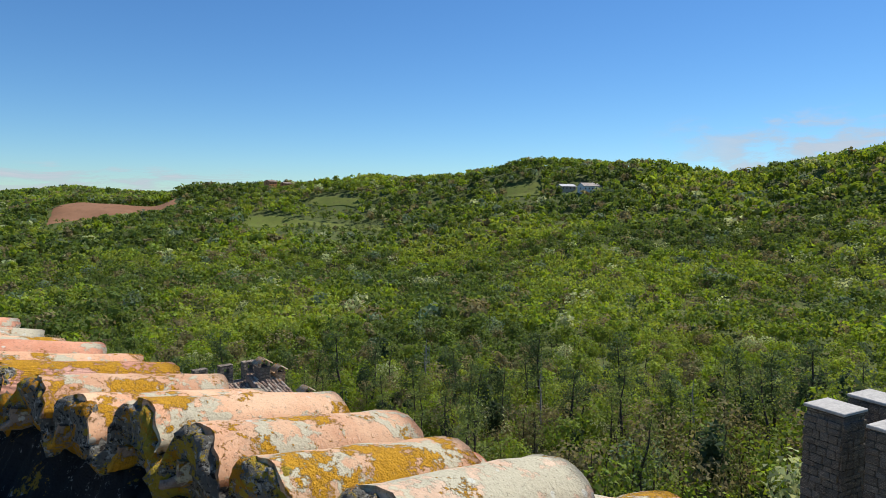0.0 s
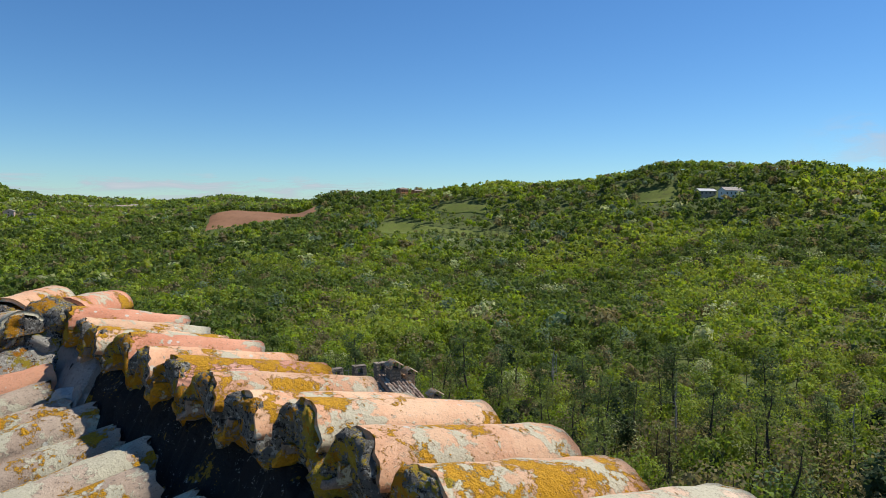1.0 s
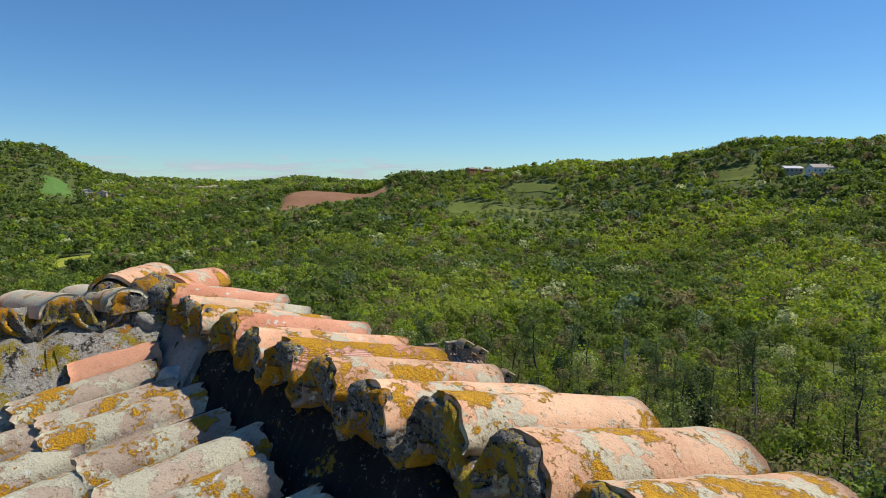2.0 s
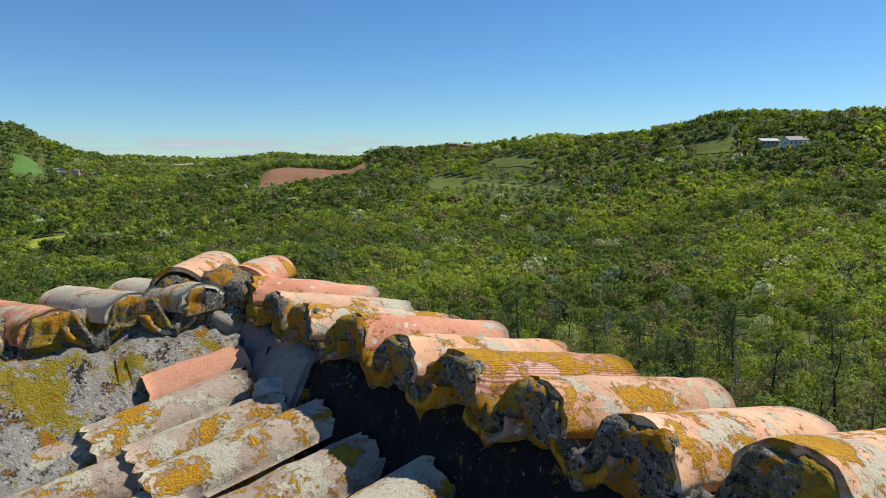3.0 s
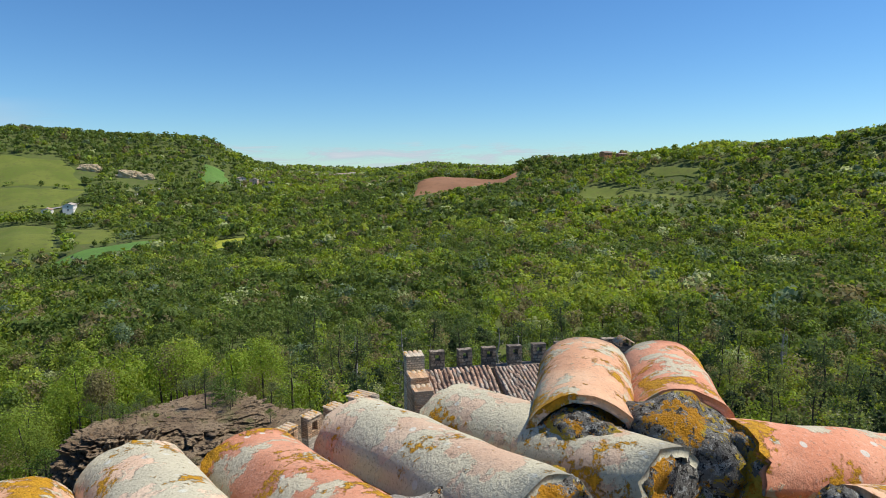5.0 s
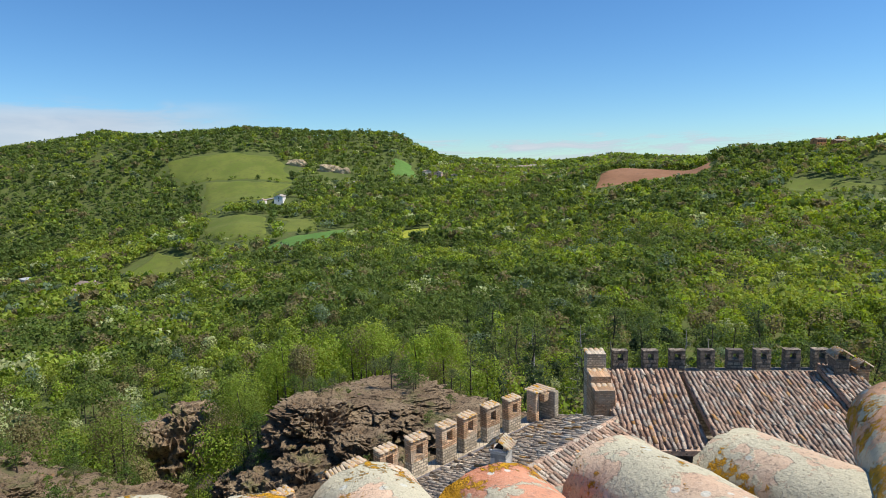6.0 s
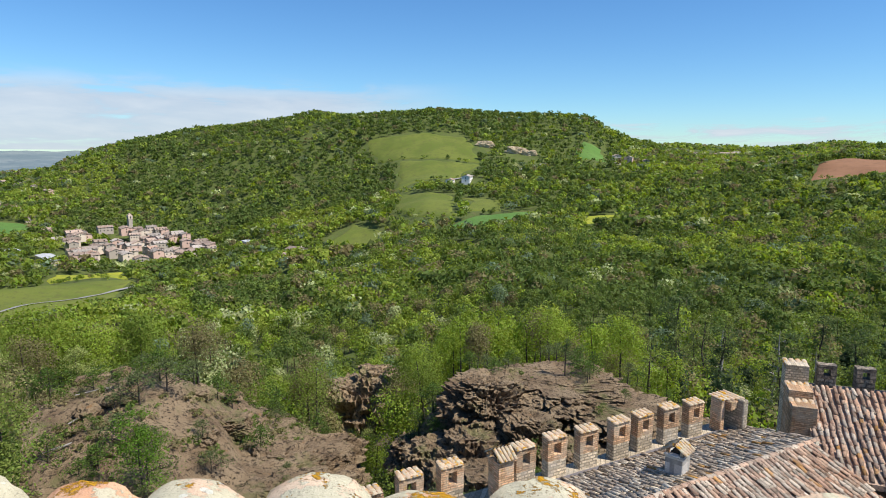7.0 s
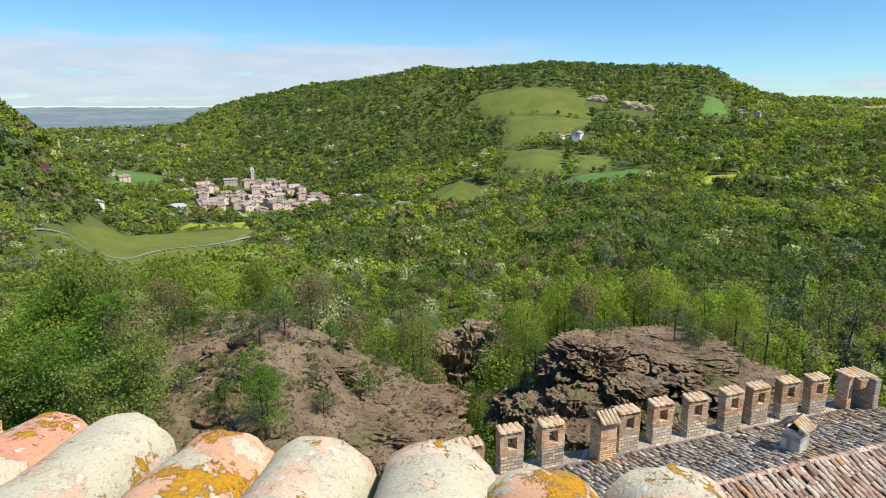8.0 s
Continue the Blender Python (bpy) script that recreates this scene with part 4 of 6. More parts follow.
corner_m = thing("corner_merlon", "tall angled corner battlement with tiled cap", "merlon", pose(-18.2, 22.7, -10.88))
part("body", solid_box(-0.25, 0.25, -0.45, -0.20, 0, 1.35, 0.03), BRICK, corner_m)
part("body", solid_box(-0.25, 0.75, 0.20, 0.50, 0, 1.35, 0.03), STONE, corner_m)
part("lintel", solid_box(-0.22, 0.5, -0.20, 0.20, 0.95, 1.30, 0.02), BRICK, corner_m)
for i in range(5):
    t = part("cap_tile", ARC_MESH_CAP, None, corner_m)
    t.matrix_basis = laid(Vector((-0.35, -0.40 + 0.2 * i, 1.37)), Vector((1, 0.1, 0)), 0.06) @ Matrix.Diagonal((1.15, 1.6 + 0.15 * i, 1, 1))


def chimney(at, w, d, h, label, body, seed, cap=0.34):
    """A square chimney with an open pot and a gabled cap of tiles."""
    ob = thing("chimney", label, "chimney", at)
    bm = solid_box(-w / 2, w / 2, -d / 2, d / 2, -0.5, h, 0.02)
    bmesh.ops.subdivide_edges(bm, edges=bm.edges[:], cuts=2, use_grid_fill=True)
    roughen(bm, 0.015, 0.2, seed)
    part("shaft", bm, body, ob)
    part("collar", solid_box(-w / 2 - 0.04, w / 2 + 0.04, -d / 2 - 0.04, d / 2 + 0.04, h, h + 0.07, 0.01), body, ob)
    for sx in (-1, 1):
        for sy in (-1, 1):
            part("post", solid_box(sx * w * 0.4 - 0.05, sx * w * 0.4 + 0.05, sy * d * 0.4 - 0.05, sy * d * 0.4 + 0.05, h + 0.07, h + 0.07 + cap * 0.5), BRICK, ob)
    # flat black plate stands in for the shaded flue opening
    part("flue", solid_box(-w * 0.3, w * 0.3, -d * 0.3, d * 0.3, h + 0.072, h + 0.09), DARK_HOLE, ob)
    top = h + 0.07 + cap * 0.9
    n = max(2, round(d / 0.17) + 1)
    for side in (-1, 1):
        for i in range(n):
            t = part("cap_tile", ARC_MESH_CAP, None, ob)
            y = -d / 2 - 0.05 + (d + 0.1) * (i + 0.5) / n
            t.matrix_basis = laid(Vector((0, y, top)), Vector((side, 0, 0)), 0.62, 3 * math.sin(i + seed)) @ Matrix.Diagonal(((d + 0.1) / n / 0.17, (w / 2 + 0.18) / 0.38, 1, 1))
    return ob


chimney(pose(-18.05, 12.05, -11.0), 0.60, 0.60, 1.42, "brick chimney turret with a mossy tiled cap", BRICK, 1.0)
chimney(pose(-15.75, 17.35, -10.42, 0, 0, 20), 0.56, 0.66, 0.80, "plastered chimney with a tiled cap on the roof", RENDER, 2.0)

roof_a = thing("castle_roof", "weathered grey and red tiled roof behind the battlements", "roof", Matrix.Translation((-14.8, 15, -9.9)))
tiled_slope(roof_a, 0, (-14.8, 6.5, -10.12), (0, 1, 0), (-1, 0, 0), 0.24, 17.0, 3.1, ROOF_GREY, 3)
tiled_slope(roof_a, 0, (-14.8, 23.0, -10.12), (0, -1, 0), (1, 0, 0), 0.36, 18.0, 5.6, ROOF_WARM, 4, singles=lambda c, r: 12 <= c < 42 and r < 10)
for i in range(44):
    t = part("ridge_tile", ARC_MESH_WARM, None, roof_a)
    t.matrix_basis = Matrix.Translation((14.8, -15, 9.9)) @ laid(Vector((-14.8, 6.4 + i * 0.385, -10.07)), Vector((0, 1, 0)), 0.03) @ Matrix.Diagonal((1.25, 1, 1.2, 1))
part("under_wall", solid_box(-3.3, 5.2, -8.6, 8.2, -7, -2.3), STONE, roof_a)

# the slab-topped slanting wall end
slab = thing("sloping_wall_cap", "slanting wall end capped with mossy stone slabs", "wall", pose(-18.2, 7.5, -10.2, 0, 0, 12))
for i in range(7):
    b = part("slab", solid_box(-0.22, 0.22, -0.38, 0.38, -0.05, 0.05, 0.015), CLAY_OLD, slab)
    b.matrix_basis = pose(0.34 * i - 0.6, 0.02 * math.sin(i * 2), 0.25 - 0.19 * i, 0, 28, 3 * math.sin(i))
part("core", solid_box(-0.8, 1.8, -0.3, 0.3, -4, -1.35), STONE, slab)

# the north range: battlements, two tiled slopes and the stepped wall end
AL_N = Vector((0.735, 0.678, 0))
DN_N = Vector((0.678, -0.735, 0))
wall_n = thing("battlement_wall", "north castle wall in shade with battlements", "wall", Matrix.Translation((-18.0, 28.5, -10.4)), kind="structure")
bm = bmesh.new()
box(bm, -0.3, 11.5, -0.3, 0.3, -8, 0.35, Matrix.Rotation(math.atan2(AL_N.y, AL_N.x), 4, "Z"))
part("wall_body", bm, STONE_SHADED, wall_n)
north = None
for i, s in enumerate((0.2, 1.65, 2.95, 4.35, 5.7, 7.0, 8.4, 9.75)):
    p = Vector((-17.9, 28.6, -10.06)) + AL_N * s
    m = Matrix.Translation(p) @ pose(0, 0, 0, 0, 0, math.degrees(math.atan2(AL_N.y, AL_N.x)) + 90 + 3 * math.sin(i * 2.7))
    if north is None:
        north = thing("merlon", "weathered battlement toned dark for shade, with a small loophole", "merlon", m, "merlons of the north wall")
        merlon_parts(north, 0.72, 0.42, 1.02, True, False, STONE_SHADED, STONE_SHADED)
    else:
        copy_thing(north, m)
roof_b = thing("castle_roof", "steep tiled roof with long bleached tile rows", "roof", Matrix.Translation((-16, 28, -10)))
tiled_slope(roof_b, 0, (-18.2, 27.7, -9.95), AL_N, DN_N, 0.42, 3.7, 4.6, ROOF_WARM, 7, pitch=0.23)
roof_c = thing("castle_roof", "broad weathered tiled roof with a patch of moss", "roof", Matrix.Translation((-13, 30, -10)))
tiled_slope(roof_c, 0, tuple(Vector((-15.2, 30.1, -10.0))), AL_N, DN_N, 0.30, 6.6, 7.2, ROOF_WARM, 8)
roof_d = thing("castle_roof", "narrow tiled roof with a raised verge", "roof", Matrix.Translation((-9, 32, -10)))
tiled_slope(roof_d, 0, (-10.6, 34.3, -9.65), AL_N, DN_N, 0.30, 1.6, 4.0, ROOF_WARM, 9)
bm = bmesh.new()
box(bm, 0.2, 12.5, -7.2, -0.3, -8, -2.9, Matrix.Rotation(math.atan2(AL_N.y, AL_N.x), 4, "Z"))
part("under_wall", bm, STONE_SHADED, wall_n)
stepped = thing("stepped_wall_end", "stepped brick wall end capped with tile courses", "wall", Matrix.Translation((-17.6, 26.7, -11)))
rot = Matrix.Rotation(math.atan2(DN_N.y, DN_N.x), 4, "Z")
for x0, x1, top, mt in ((-1.6, -0.8, 2.0, STONE), (-0.8, 0.3, 1.25, BRICK), (0.3, 1.2, 0.9, BRICK)):
    bm = bmesh.new()
    box(bm, x0, x1, -0.45, 0.45, -6, top, rot)
    part("step", bm, mt, stepped)
    for i in range(4):
        t = part("cap_tile", ARC_MESH_CAP, None, stepped)
        t.matrix_basis = rot @ laid(Vector((x0 - 0.05, -0.38 + 0.25 * i, top + 0.004)), Vector((1, 0, 0)), 0.15) @ Matrix.Diagonal((1.45, (x1 - x0 + 0.12) / 0.44, 1, 1))
chimney(pose(-9.75, 34.4, -10.2, 0, 0, 40), 0.62, 0.7, 1.05, "brick chimney with a tiled gable cap on the far roof", STONE_SHADED, 3.0, 0.45)
chimney(pose(-9.0, 34.9, -10.4, 0, 0, 40), 0.55, 0.6, 0.8, "lower brick chimney with a tiled cap", BRICK, 4.0, 0.4)
chimney(pose(-7.0, 32.6, -10.6, 0, 0, 40), 0.5, 0.6, 0.55, "small chimney with tilted tiles", STONE_SHADED, 5.0)
chimney(pose(-5.0, 27.0, -9.9, 0, 0, 30), 0.45, 0.55, 0.4, "small chimney cap of slanting tiles", RENDER, 6.0)

# the tall pillars of the east battlements
STONES = []
for i in range(4):
    bm = solid_box(-0.5, 0.5, -0.5, 0.5, -0.5, 0.5, 0.12)
    roughen(bm, 0.16, 0.6, i * 3.3)
    me = bpy.data.meshes.new("stone")
    bm.to_mesh(me)
    bm.free()
    me.materials.append(STONE_SHADED)
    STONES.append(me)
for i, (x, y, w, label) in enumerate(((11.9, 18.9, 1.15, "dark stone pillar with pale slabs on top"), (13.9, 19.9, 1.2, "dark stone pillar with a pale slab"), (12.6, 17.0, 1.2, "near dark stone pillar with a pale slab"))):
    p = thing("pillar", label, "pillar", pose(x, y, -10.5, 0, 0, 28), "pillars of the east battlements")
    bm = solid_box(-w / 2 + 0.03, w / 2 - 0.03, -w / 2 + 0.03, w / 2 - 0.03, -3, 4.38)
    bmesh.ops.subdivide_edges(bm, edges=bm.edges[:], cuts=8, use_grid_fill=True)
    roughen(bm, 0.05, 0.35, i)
    part("core", bm, STONE_SHADED, p)
    rn = random.Random(30 + i)
    for face in range(2):
        z = -0.6
        while z < 4.2:
            hh = rn.choice((0.16, 0.2, 0.26))
            x = -w / 2
            while x < w / 2 - 0.08:
                ww = min(rn.uniform(0.2, 0.42), w / 2 - x)
                st = part("stone", STONES[rn.randrange(4)], None, p)
                m = pose(x + ww / 2, -w / 2 - 0.005, z + hh / 2, rn.uniform(-3, 3), rn.uniform(-3, 3), rn.uniform(-3, 3)) @ Matrix.Diagonal((ww - 0.012, 0.08, hh - 0.012, 1))
                st.matrix_basis = (pose(0, 0, 0, 0, 0, -90) if face else Matrix()) @ m
                x += ww
            z += hh
    part("cap_slab", solid_box(-w / 2 - 0.04, w / 2 + 0.04, -w / 2 - 0.04, w / 2 + 0.04, 4.42, 4.52, 0.02), CAP_STONE, p, "pale stone slab")
    for j in range(3 if i == 0 else 0):
        t = part("ledge_tile", ARC_MESH_CAP, None, p)
        t.matrix_basis = laid(Vector((0.62, -0.45 + 0.3 * j, 1.6 - 0.1 * j)), Vector((1, -0.2, 0)), 0.35) @ Matrix.Diagonal((1.6, 1.2, 1.3, 1))


# ---------- rocks ----------
def crag(label, at, size, seed, levels=5, turn=0.0, ledge=0.35, jag=1.05, flat=0.62):
    """An outcrop: a lump cut into ledges and cracks."""
    bm = bmesh.new()
    bmesh.ops.create_icosphere(bm, subdivisions=levels, radius=1.0)
    off = Vector((seed * 3.7, seed * 1.3, seed))
    k = Vector((size[0], size[1], size[2] * 1.6)) / max(size)
    for v in bm.verts:
        n = v.co.normalized()
        q = Vector((n.x * k.x, n.y * k.y, n.z * k.z)) + off
        d = 1 + 0.28 * noise.noise(q * 1.6) + 0.16 * noise.noise(q * 3.7)
        for freq, deep, lift in ((3.2, 0.16, 0.22), (7.5, 0.09, 0.11), (15.0, 0.05, 0.06), (28.0, 0.02, 0.03)):
            dist, pts = noise.voronoi(Vector((q.x, q.y, q.z * 1.5)) * freq + off)
            crack = max(0.0, 1 - (dist[1] - dist[0]) / 0.14)
            d += jag * (lift * noise.noise(pts[0] * 5.3) - deep * crack)
        d += 0.03 * noise.noise(q * 30)
        top = flat * (1 + 0.22 * noise.noise(Vector((n.x, n.y, 0)) * 2.6 + off))
        zz = n.z * d if n.z * d < top else top + (n.z * d - top) * 0.22
        v.co = Vector((n.x * d * size[0], n.y * d * size[1], zz * size[2]))
    me = bpy.data.meshes.new("rock_outcrop")
    bm.to_mesh(me)
    bm.free()
    me.materials.append(ROCK)
    ob = tagged(new("rock_outcrop", me), label, "rock")
    ob.matrix_world = pose(*at, 0, 0, turn)
    return ob


def on_ground(az, r, dz=0.0):
    x, y = polar(az, r)
    return x, y, float(ground_z(x, y)) + dz


CRAGS = (
    (51.5, 45.5, (4.6, 5.0, 1.2), -35, -0.2), (47.0, 44, (4.6, 4.6, 0.9), -30, -0.2), (43.5, 43, (4.0, 4.6, 0.8), -30, -0.2), (49.5, 38.6, (3.6, 1.7, 2.6), -38, 0.3), (46.0, 38.0, (3.4, 1.5, 2.2), -40, 0.3), (53.6, 40, (2.8, 2.4, 2.8), -10, 0.5),
    (57.2, 43, (3.0, 3.2, 3.2), 20, 0.9), (56.6, 36, (2.6, 2.2, 2.6), 10, 0.7), (59.6, 34, (2.0, 2.3, 2.3), 50, 0.3), (60.6, 29, (1.9, 1.8, 2.0), 70, 0.3), (53.0, 32.5, (2.2, 1.4, 1.3), 0, 0.0),
    (42.5, 37.5, (3.4, 1.8, 1.7), -40, 0.2), (69.2, 84, (4.4, 4.0, 7.4), 15, 4.6), (67.0, 83, (4.6, 3.4, 6.8), 60, 5.0), (65.2, 80, (3.0, 2.8, 5.4), 40, 3.6),
    (68.6, 46, (1.5, 2.2, 3.4), 10, 0.4), (74.0, 42, (2.2, 4.0, 1.9), -20, -0.3), (77.5, 38, (3.0, 3.6, 1.3), 10, -0.4), (71.8, 44, (1.4, 3.2, 2.8), 0, 0.7), (74.5, 36, (2.0, 3.6, 1.6), -15, 0.3), (71.6, 39, (1.5, 3.0, 2.3), 5, 0.7),
    (73.0, 40, (1.6, 2.0, 1.9), 20, 0.8), (75.6, 40, (1.8, 1.6, 1.4), -20, 0.6), (73.2, 34, (1.5, 1.6, 1.6), 40, 0.6), (76.5, 34, (1.8, 1.4, 1.2), 0, 0.4), (79.5, 43, (1.6, 1.3, 1.0), 30, 0.3), (72.4, 31, (1.3, 1.6, 1.7), 10, 0.6), (62.2, 40, (1.6, 2.0, 2.6), 30, 1.0), (60.4, 38, (1.8, 1.6, 2.8), 0, 1.1), (58.6, 39, (2.2, 1.8, 3.0), -20, 1.2), (62.6, 33, (1.4, 1.6, 2.2), 60, 0.8), (58.2, 31, (1.7, 1.3, 1.9), -30, 0.7), (64.0, 44, (1.5, 1.7, 2.2), 10, 0.8))
for i, (az, r, size, turn, dz) in enumerate(CRAGS):
    crag("dark fissured rock outcrop with ledges below the castle" if i < 12 or i > 20 else "brown lichen-stained crag among shrubs" if i < 15 else "bare gravelly rock spur with cracks", on_ground(az, r, dz - 0.25 * size[2]), size, 2.0 + i * 1.37, 6 if i in (0, 3, 4, 5, 6, 16) else 5, turn)

rnd = random.Random(21)
stone_meshes = []
for i in range(4):
    o = crag("loose brown boulder on the bare slope", (0, 0, -60), (0.5, 0.42, 0.34), 40 + i, 3)
    stone_meshes.append(o.data)
    bpy.data.objects.remove(o)
for i in range(90):
    az, r = (rnd.gauss(84, 5), rnd.uniform(30, 50)) if i < 50 else (rnd.uniform(44, 64), rnd.uniform(28, 50))
    s = rnd.choice((0.5, 0.7, 1.0, 1.6))
    b = tagged(new("boulder", stone_meshes[i % 4]), "loose brown boulder on the bare slope", "boulder", "boulders on the slope")
    b.matrix_world = Matrix.Translation(on_ground(az, r, 0.1 * s)) @ pose(0, 0, 0, rnd.uniform(-20, 20), rnd.uniform(-20, 20), rnd.uniform(0, 360)) @ Matrix.Scale(s, 4)


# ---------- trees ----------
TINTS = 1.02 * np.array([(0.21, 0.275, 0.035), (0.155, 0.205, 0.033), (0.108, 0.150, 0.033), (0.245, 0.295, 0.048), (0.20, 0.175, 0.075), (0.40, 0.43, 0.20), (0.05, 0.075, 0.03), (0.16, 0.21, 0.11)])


def mesh_arrays(name, co, nper, tint, material):
    """A mesh of separate faces with nper corners each, and a colour for each corner."""
    n = len(co) // nper
    me = bpy.data.meshes.new(name)
    me.vertices.add(len(co))
    me.vertices.foreach_set("co", co.astype(np.float32).ravel())
    me.loops.add(len(co))
    me.loops.foreach_set("vertex_index", np.arange(len(co), dtype=np.int32))
    me.polygons.add(n)
    me.polygons.foreach_set("loop_start", np.arange(0, len(co), nper, dtype=np.int32))
    me.update(calc_edges=True)
    at = me.attributes.new("tint", "FLOAT_COLOR", "POINT")
    at.data.foreach_set("color", np.concatenate([tint, np.ones((len(tint), 1))], 1).astype(np.float32).ravel())
    me.materials.append(material)
    return me


def leaf_cloud(gen, base, h, w, tint, per, size, blobs=5, low=0.28, quads=False):
    """Leaves for many crowns at once: each crown is a handful of round clumps, each leaf lies on a clump's skin."""
    n = len(base)
    bc = gen.normal(size=(n, blobs, 3))
    bc /= np.linalg.norm(bc, axis=2, keepdims=True)
    bc *= gen.uniform(0.15, 1.0, (n, blobs, 1)) ** 0.5
    br = gen.uniform(0.36, 0.62, (n, blobs))
    which = gen.integers(0, blobs, (n, per))
    take = np.arange(n)[:, None]
    d = gen.normal(size=(n, per, 3))
    d[..., 2] += 0.45
    d /= np.linalg.norm(d, axis=2, keepdims=True)
    p = bc[take, which] * 0.50 + d * (br[take, which] * gen.uniform(0.75, 1.08, (n, per)))[..., None]
    half = (h * (1 - low) / 2)[:, None]
    pos = np.stack([p[..., 0] * w[:, None] / 2, p[..., 1] * w[:, None] / 2, p[..., 2] * half + (h * (low + (1 - low) / 2))[:, None]], -1) + base[:, None, :]
    nrm = d + gen.normal(scale=0.42, size=d.shape)
    nrm /= np.linalg.norm(nrm, axis=2, keepdims=True)
    ref = gen.normal(size=d.shape)
    t1 = np.cross(nrm, ref)
    t1 /= np.linalg.norm(t1, axis=2, keepdims=True)
    t2 = np.cross(nrm, t1)
    s = (size[:, None] * gen.uniform(0.6, 1.35, (n, per)))[..., None]
    if quads:
        cs = [pos + t1 * s, pos + t2 * s * 0.55, pos - t1 * s, pos - t2 * s * 0.55]
    else:
        cs = [pos + t1 * s, pos - t1 * s * 0.6 + t2 * s * 0.85, pos - t1 * s * 0.6 - t2 * s * 0.85]
    k = len(cs)
    co = np.stack(cs, 2).reshape(-1, 3)
    tc = np.repeat(tint, per * k, axis=0)
    return co, tc


def trunk_cloud(gen, base, h, w, lean=0.05):
    """Tapered four-sided trunks for many trees."""
    n = len(base)
    r = (h * 0.012 + 0.05)[:, None]
    top = base + np.stack([gen.normal(scale=lean, size=n) * h, gen.normal(scale=lean, size=n) * h, h * 0.8], -1)
    out = []
    for q in range(4):
        a0, a1 = q * math.pi / 2, (q + 1) * math.pi / 2
        e0, e1 = np.array([math.cos(a0), math.sin(a0), 0]), np.array([math.cos(a1), math.sin(a1), 0])
        b = base - np.array([0, 0, 0.6])
        out.append(np.stack([b + e0 * r, b + e1 * r, top + e1 * r * 0.25, top + e0 * r * 0.25], 1))
    return np.concatenate(out).reshape(-1, 3)


def inside_quad(x, y, q):
    ok = np.ones(len(x), bool)
    s = None
    for i in range(4):
        a, b = q[i], q[(i + 1) % 4]
        c = (b[0] - a[0]) * (y - a[1]) - (b[1] - a[1]) * (x - a[0])
        if s is None:
            s = np.sign((b[0] - a[0]) * (q[2][1] - a[1]) - (b[1] - a[1]) * (q[2][0] - a[0]))
        ok &= c * s > 0
    return ok


CLEAR = []          # (x, y, radius) kept free of trees: hamlets and farms


def scatter(gen, r0, r1, a0, a1, spacing):
    """Points of the woods between two distances and bearings, clear of fields, houses, rock and castle."""
    rows_r = np.arange(r0, r1, spacing)
    r = np.concatenate([np.full(max(1, int(radians(a1 - a0) * q / spacing)), q) for q in rows_r])
    a = np.concatenate([np.linspace(a0, a1, max(1, int(radians(a1 - a0) * q / spacing)), endpoint=False) for q in rows_r])
    a = a + gen.uniform(-0.75, 0.75, len(r)) * np.degrees(spacing / r)
    r = r + gen.uniform(-0.65, 0.65, len(r)) * spacing
    x, y = -np.sin(np.radians(a)) * r, np.cos(np.radians(a)) * r
    keep = bare(x, y) < 0.25
    keep &= ~((r < 37) & (a > 8) & (a < 72))
    keep &= ~((np.abs(x - 12.5) < 4) & (np.abs(y - 19) < 4))
    for q in FIELDS:
        keep &= ~inside_quad(x, y, q)
    for cx, cy, cr in CLEAR:
        keep &= np.hypot(x - cx, y - cy) > cr * 0.8
    x, y, r, a = x[keep], y[keep], r[keep], a[keep]
    low = np.zeros(len(x), bool)          # in front of a field or a farm only hedges and young growth
    for step in (10, 24, 40):
        fx, fy = x * (1 + step / r), y * (1 + step / r)
        for q in FIELDS:
            low |= inside_quad(fx, fy, q)
        for cx, cy, cr in CLEAR if step < 20 else ():
            low |= np.hypot(fx - cx, fy - cy) < cr * 0.8
    return np.stack([x, y, ground_z(x, y)], -1), r, a, low


def species(gen, p, a, r):
    """Which of the tints each tree takes: bright, mid and dark stands, budding brown ones, a few in blossom."""
    z = 1.25 * lattice(p[:, 0], p[:, 1], 62, 11) + 0.7 * lattice(p[:, 0], p[:, 1], 22, 12) + gen.normal(scale=0.38, size=len(p)) - 0.05
    k = np.where(z > 0.55, 3, np.where(z > 0.12, 0, np.where(z > -0.5, 1, 2)))
    u = gen.uniform(size=len(p))
    k = np.where(u < 0.11, 4, k)
    k = np.where((u > 0.11) & (u < 0.135), 5, k)
    k = np.where((u > 0.15) & (u < 0.18), 7, k)
    dark_band = (r > 720) & (a > 46) & (a < 88)
    k = np.where(dark_band & (gen.uniform(size=len(p)) < 0.6), 2, k)
    # shade of this valley sector put into the tints: more dark crowns
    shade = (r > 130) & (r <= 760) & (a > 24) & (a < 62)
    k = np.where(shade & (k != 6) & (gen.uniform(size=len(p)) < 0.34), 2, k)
    close = r < 140                       # tints lifted against shade round the castle rock, no very pale crowns close by
    k = np.where(close & (a < 62) & (k == 1), 0, np.where(close & (a < 62) & (k == 2), 1, k))
    k = np.where(close & (a > 84) & (k == 3), 1, k)
    low = (r < 150) & (a < 45)
    k = np.where(low & (gen.uniform(size=len(p)) < 0.2), 4, k)
    k = np.where(low & (gen.uniform(size=len(p)) < 0.08), 6, k)
    return k


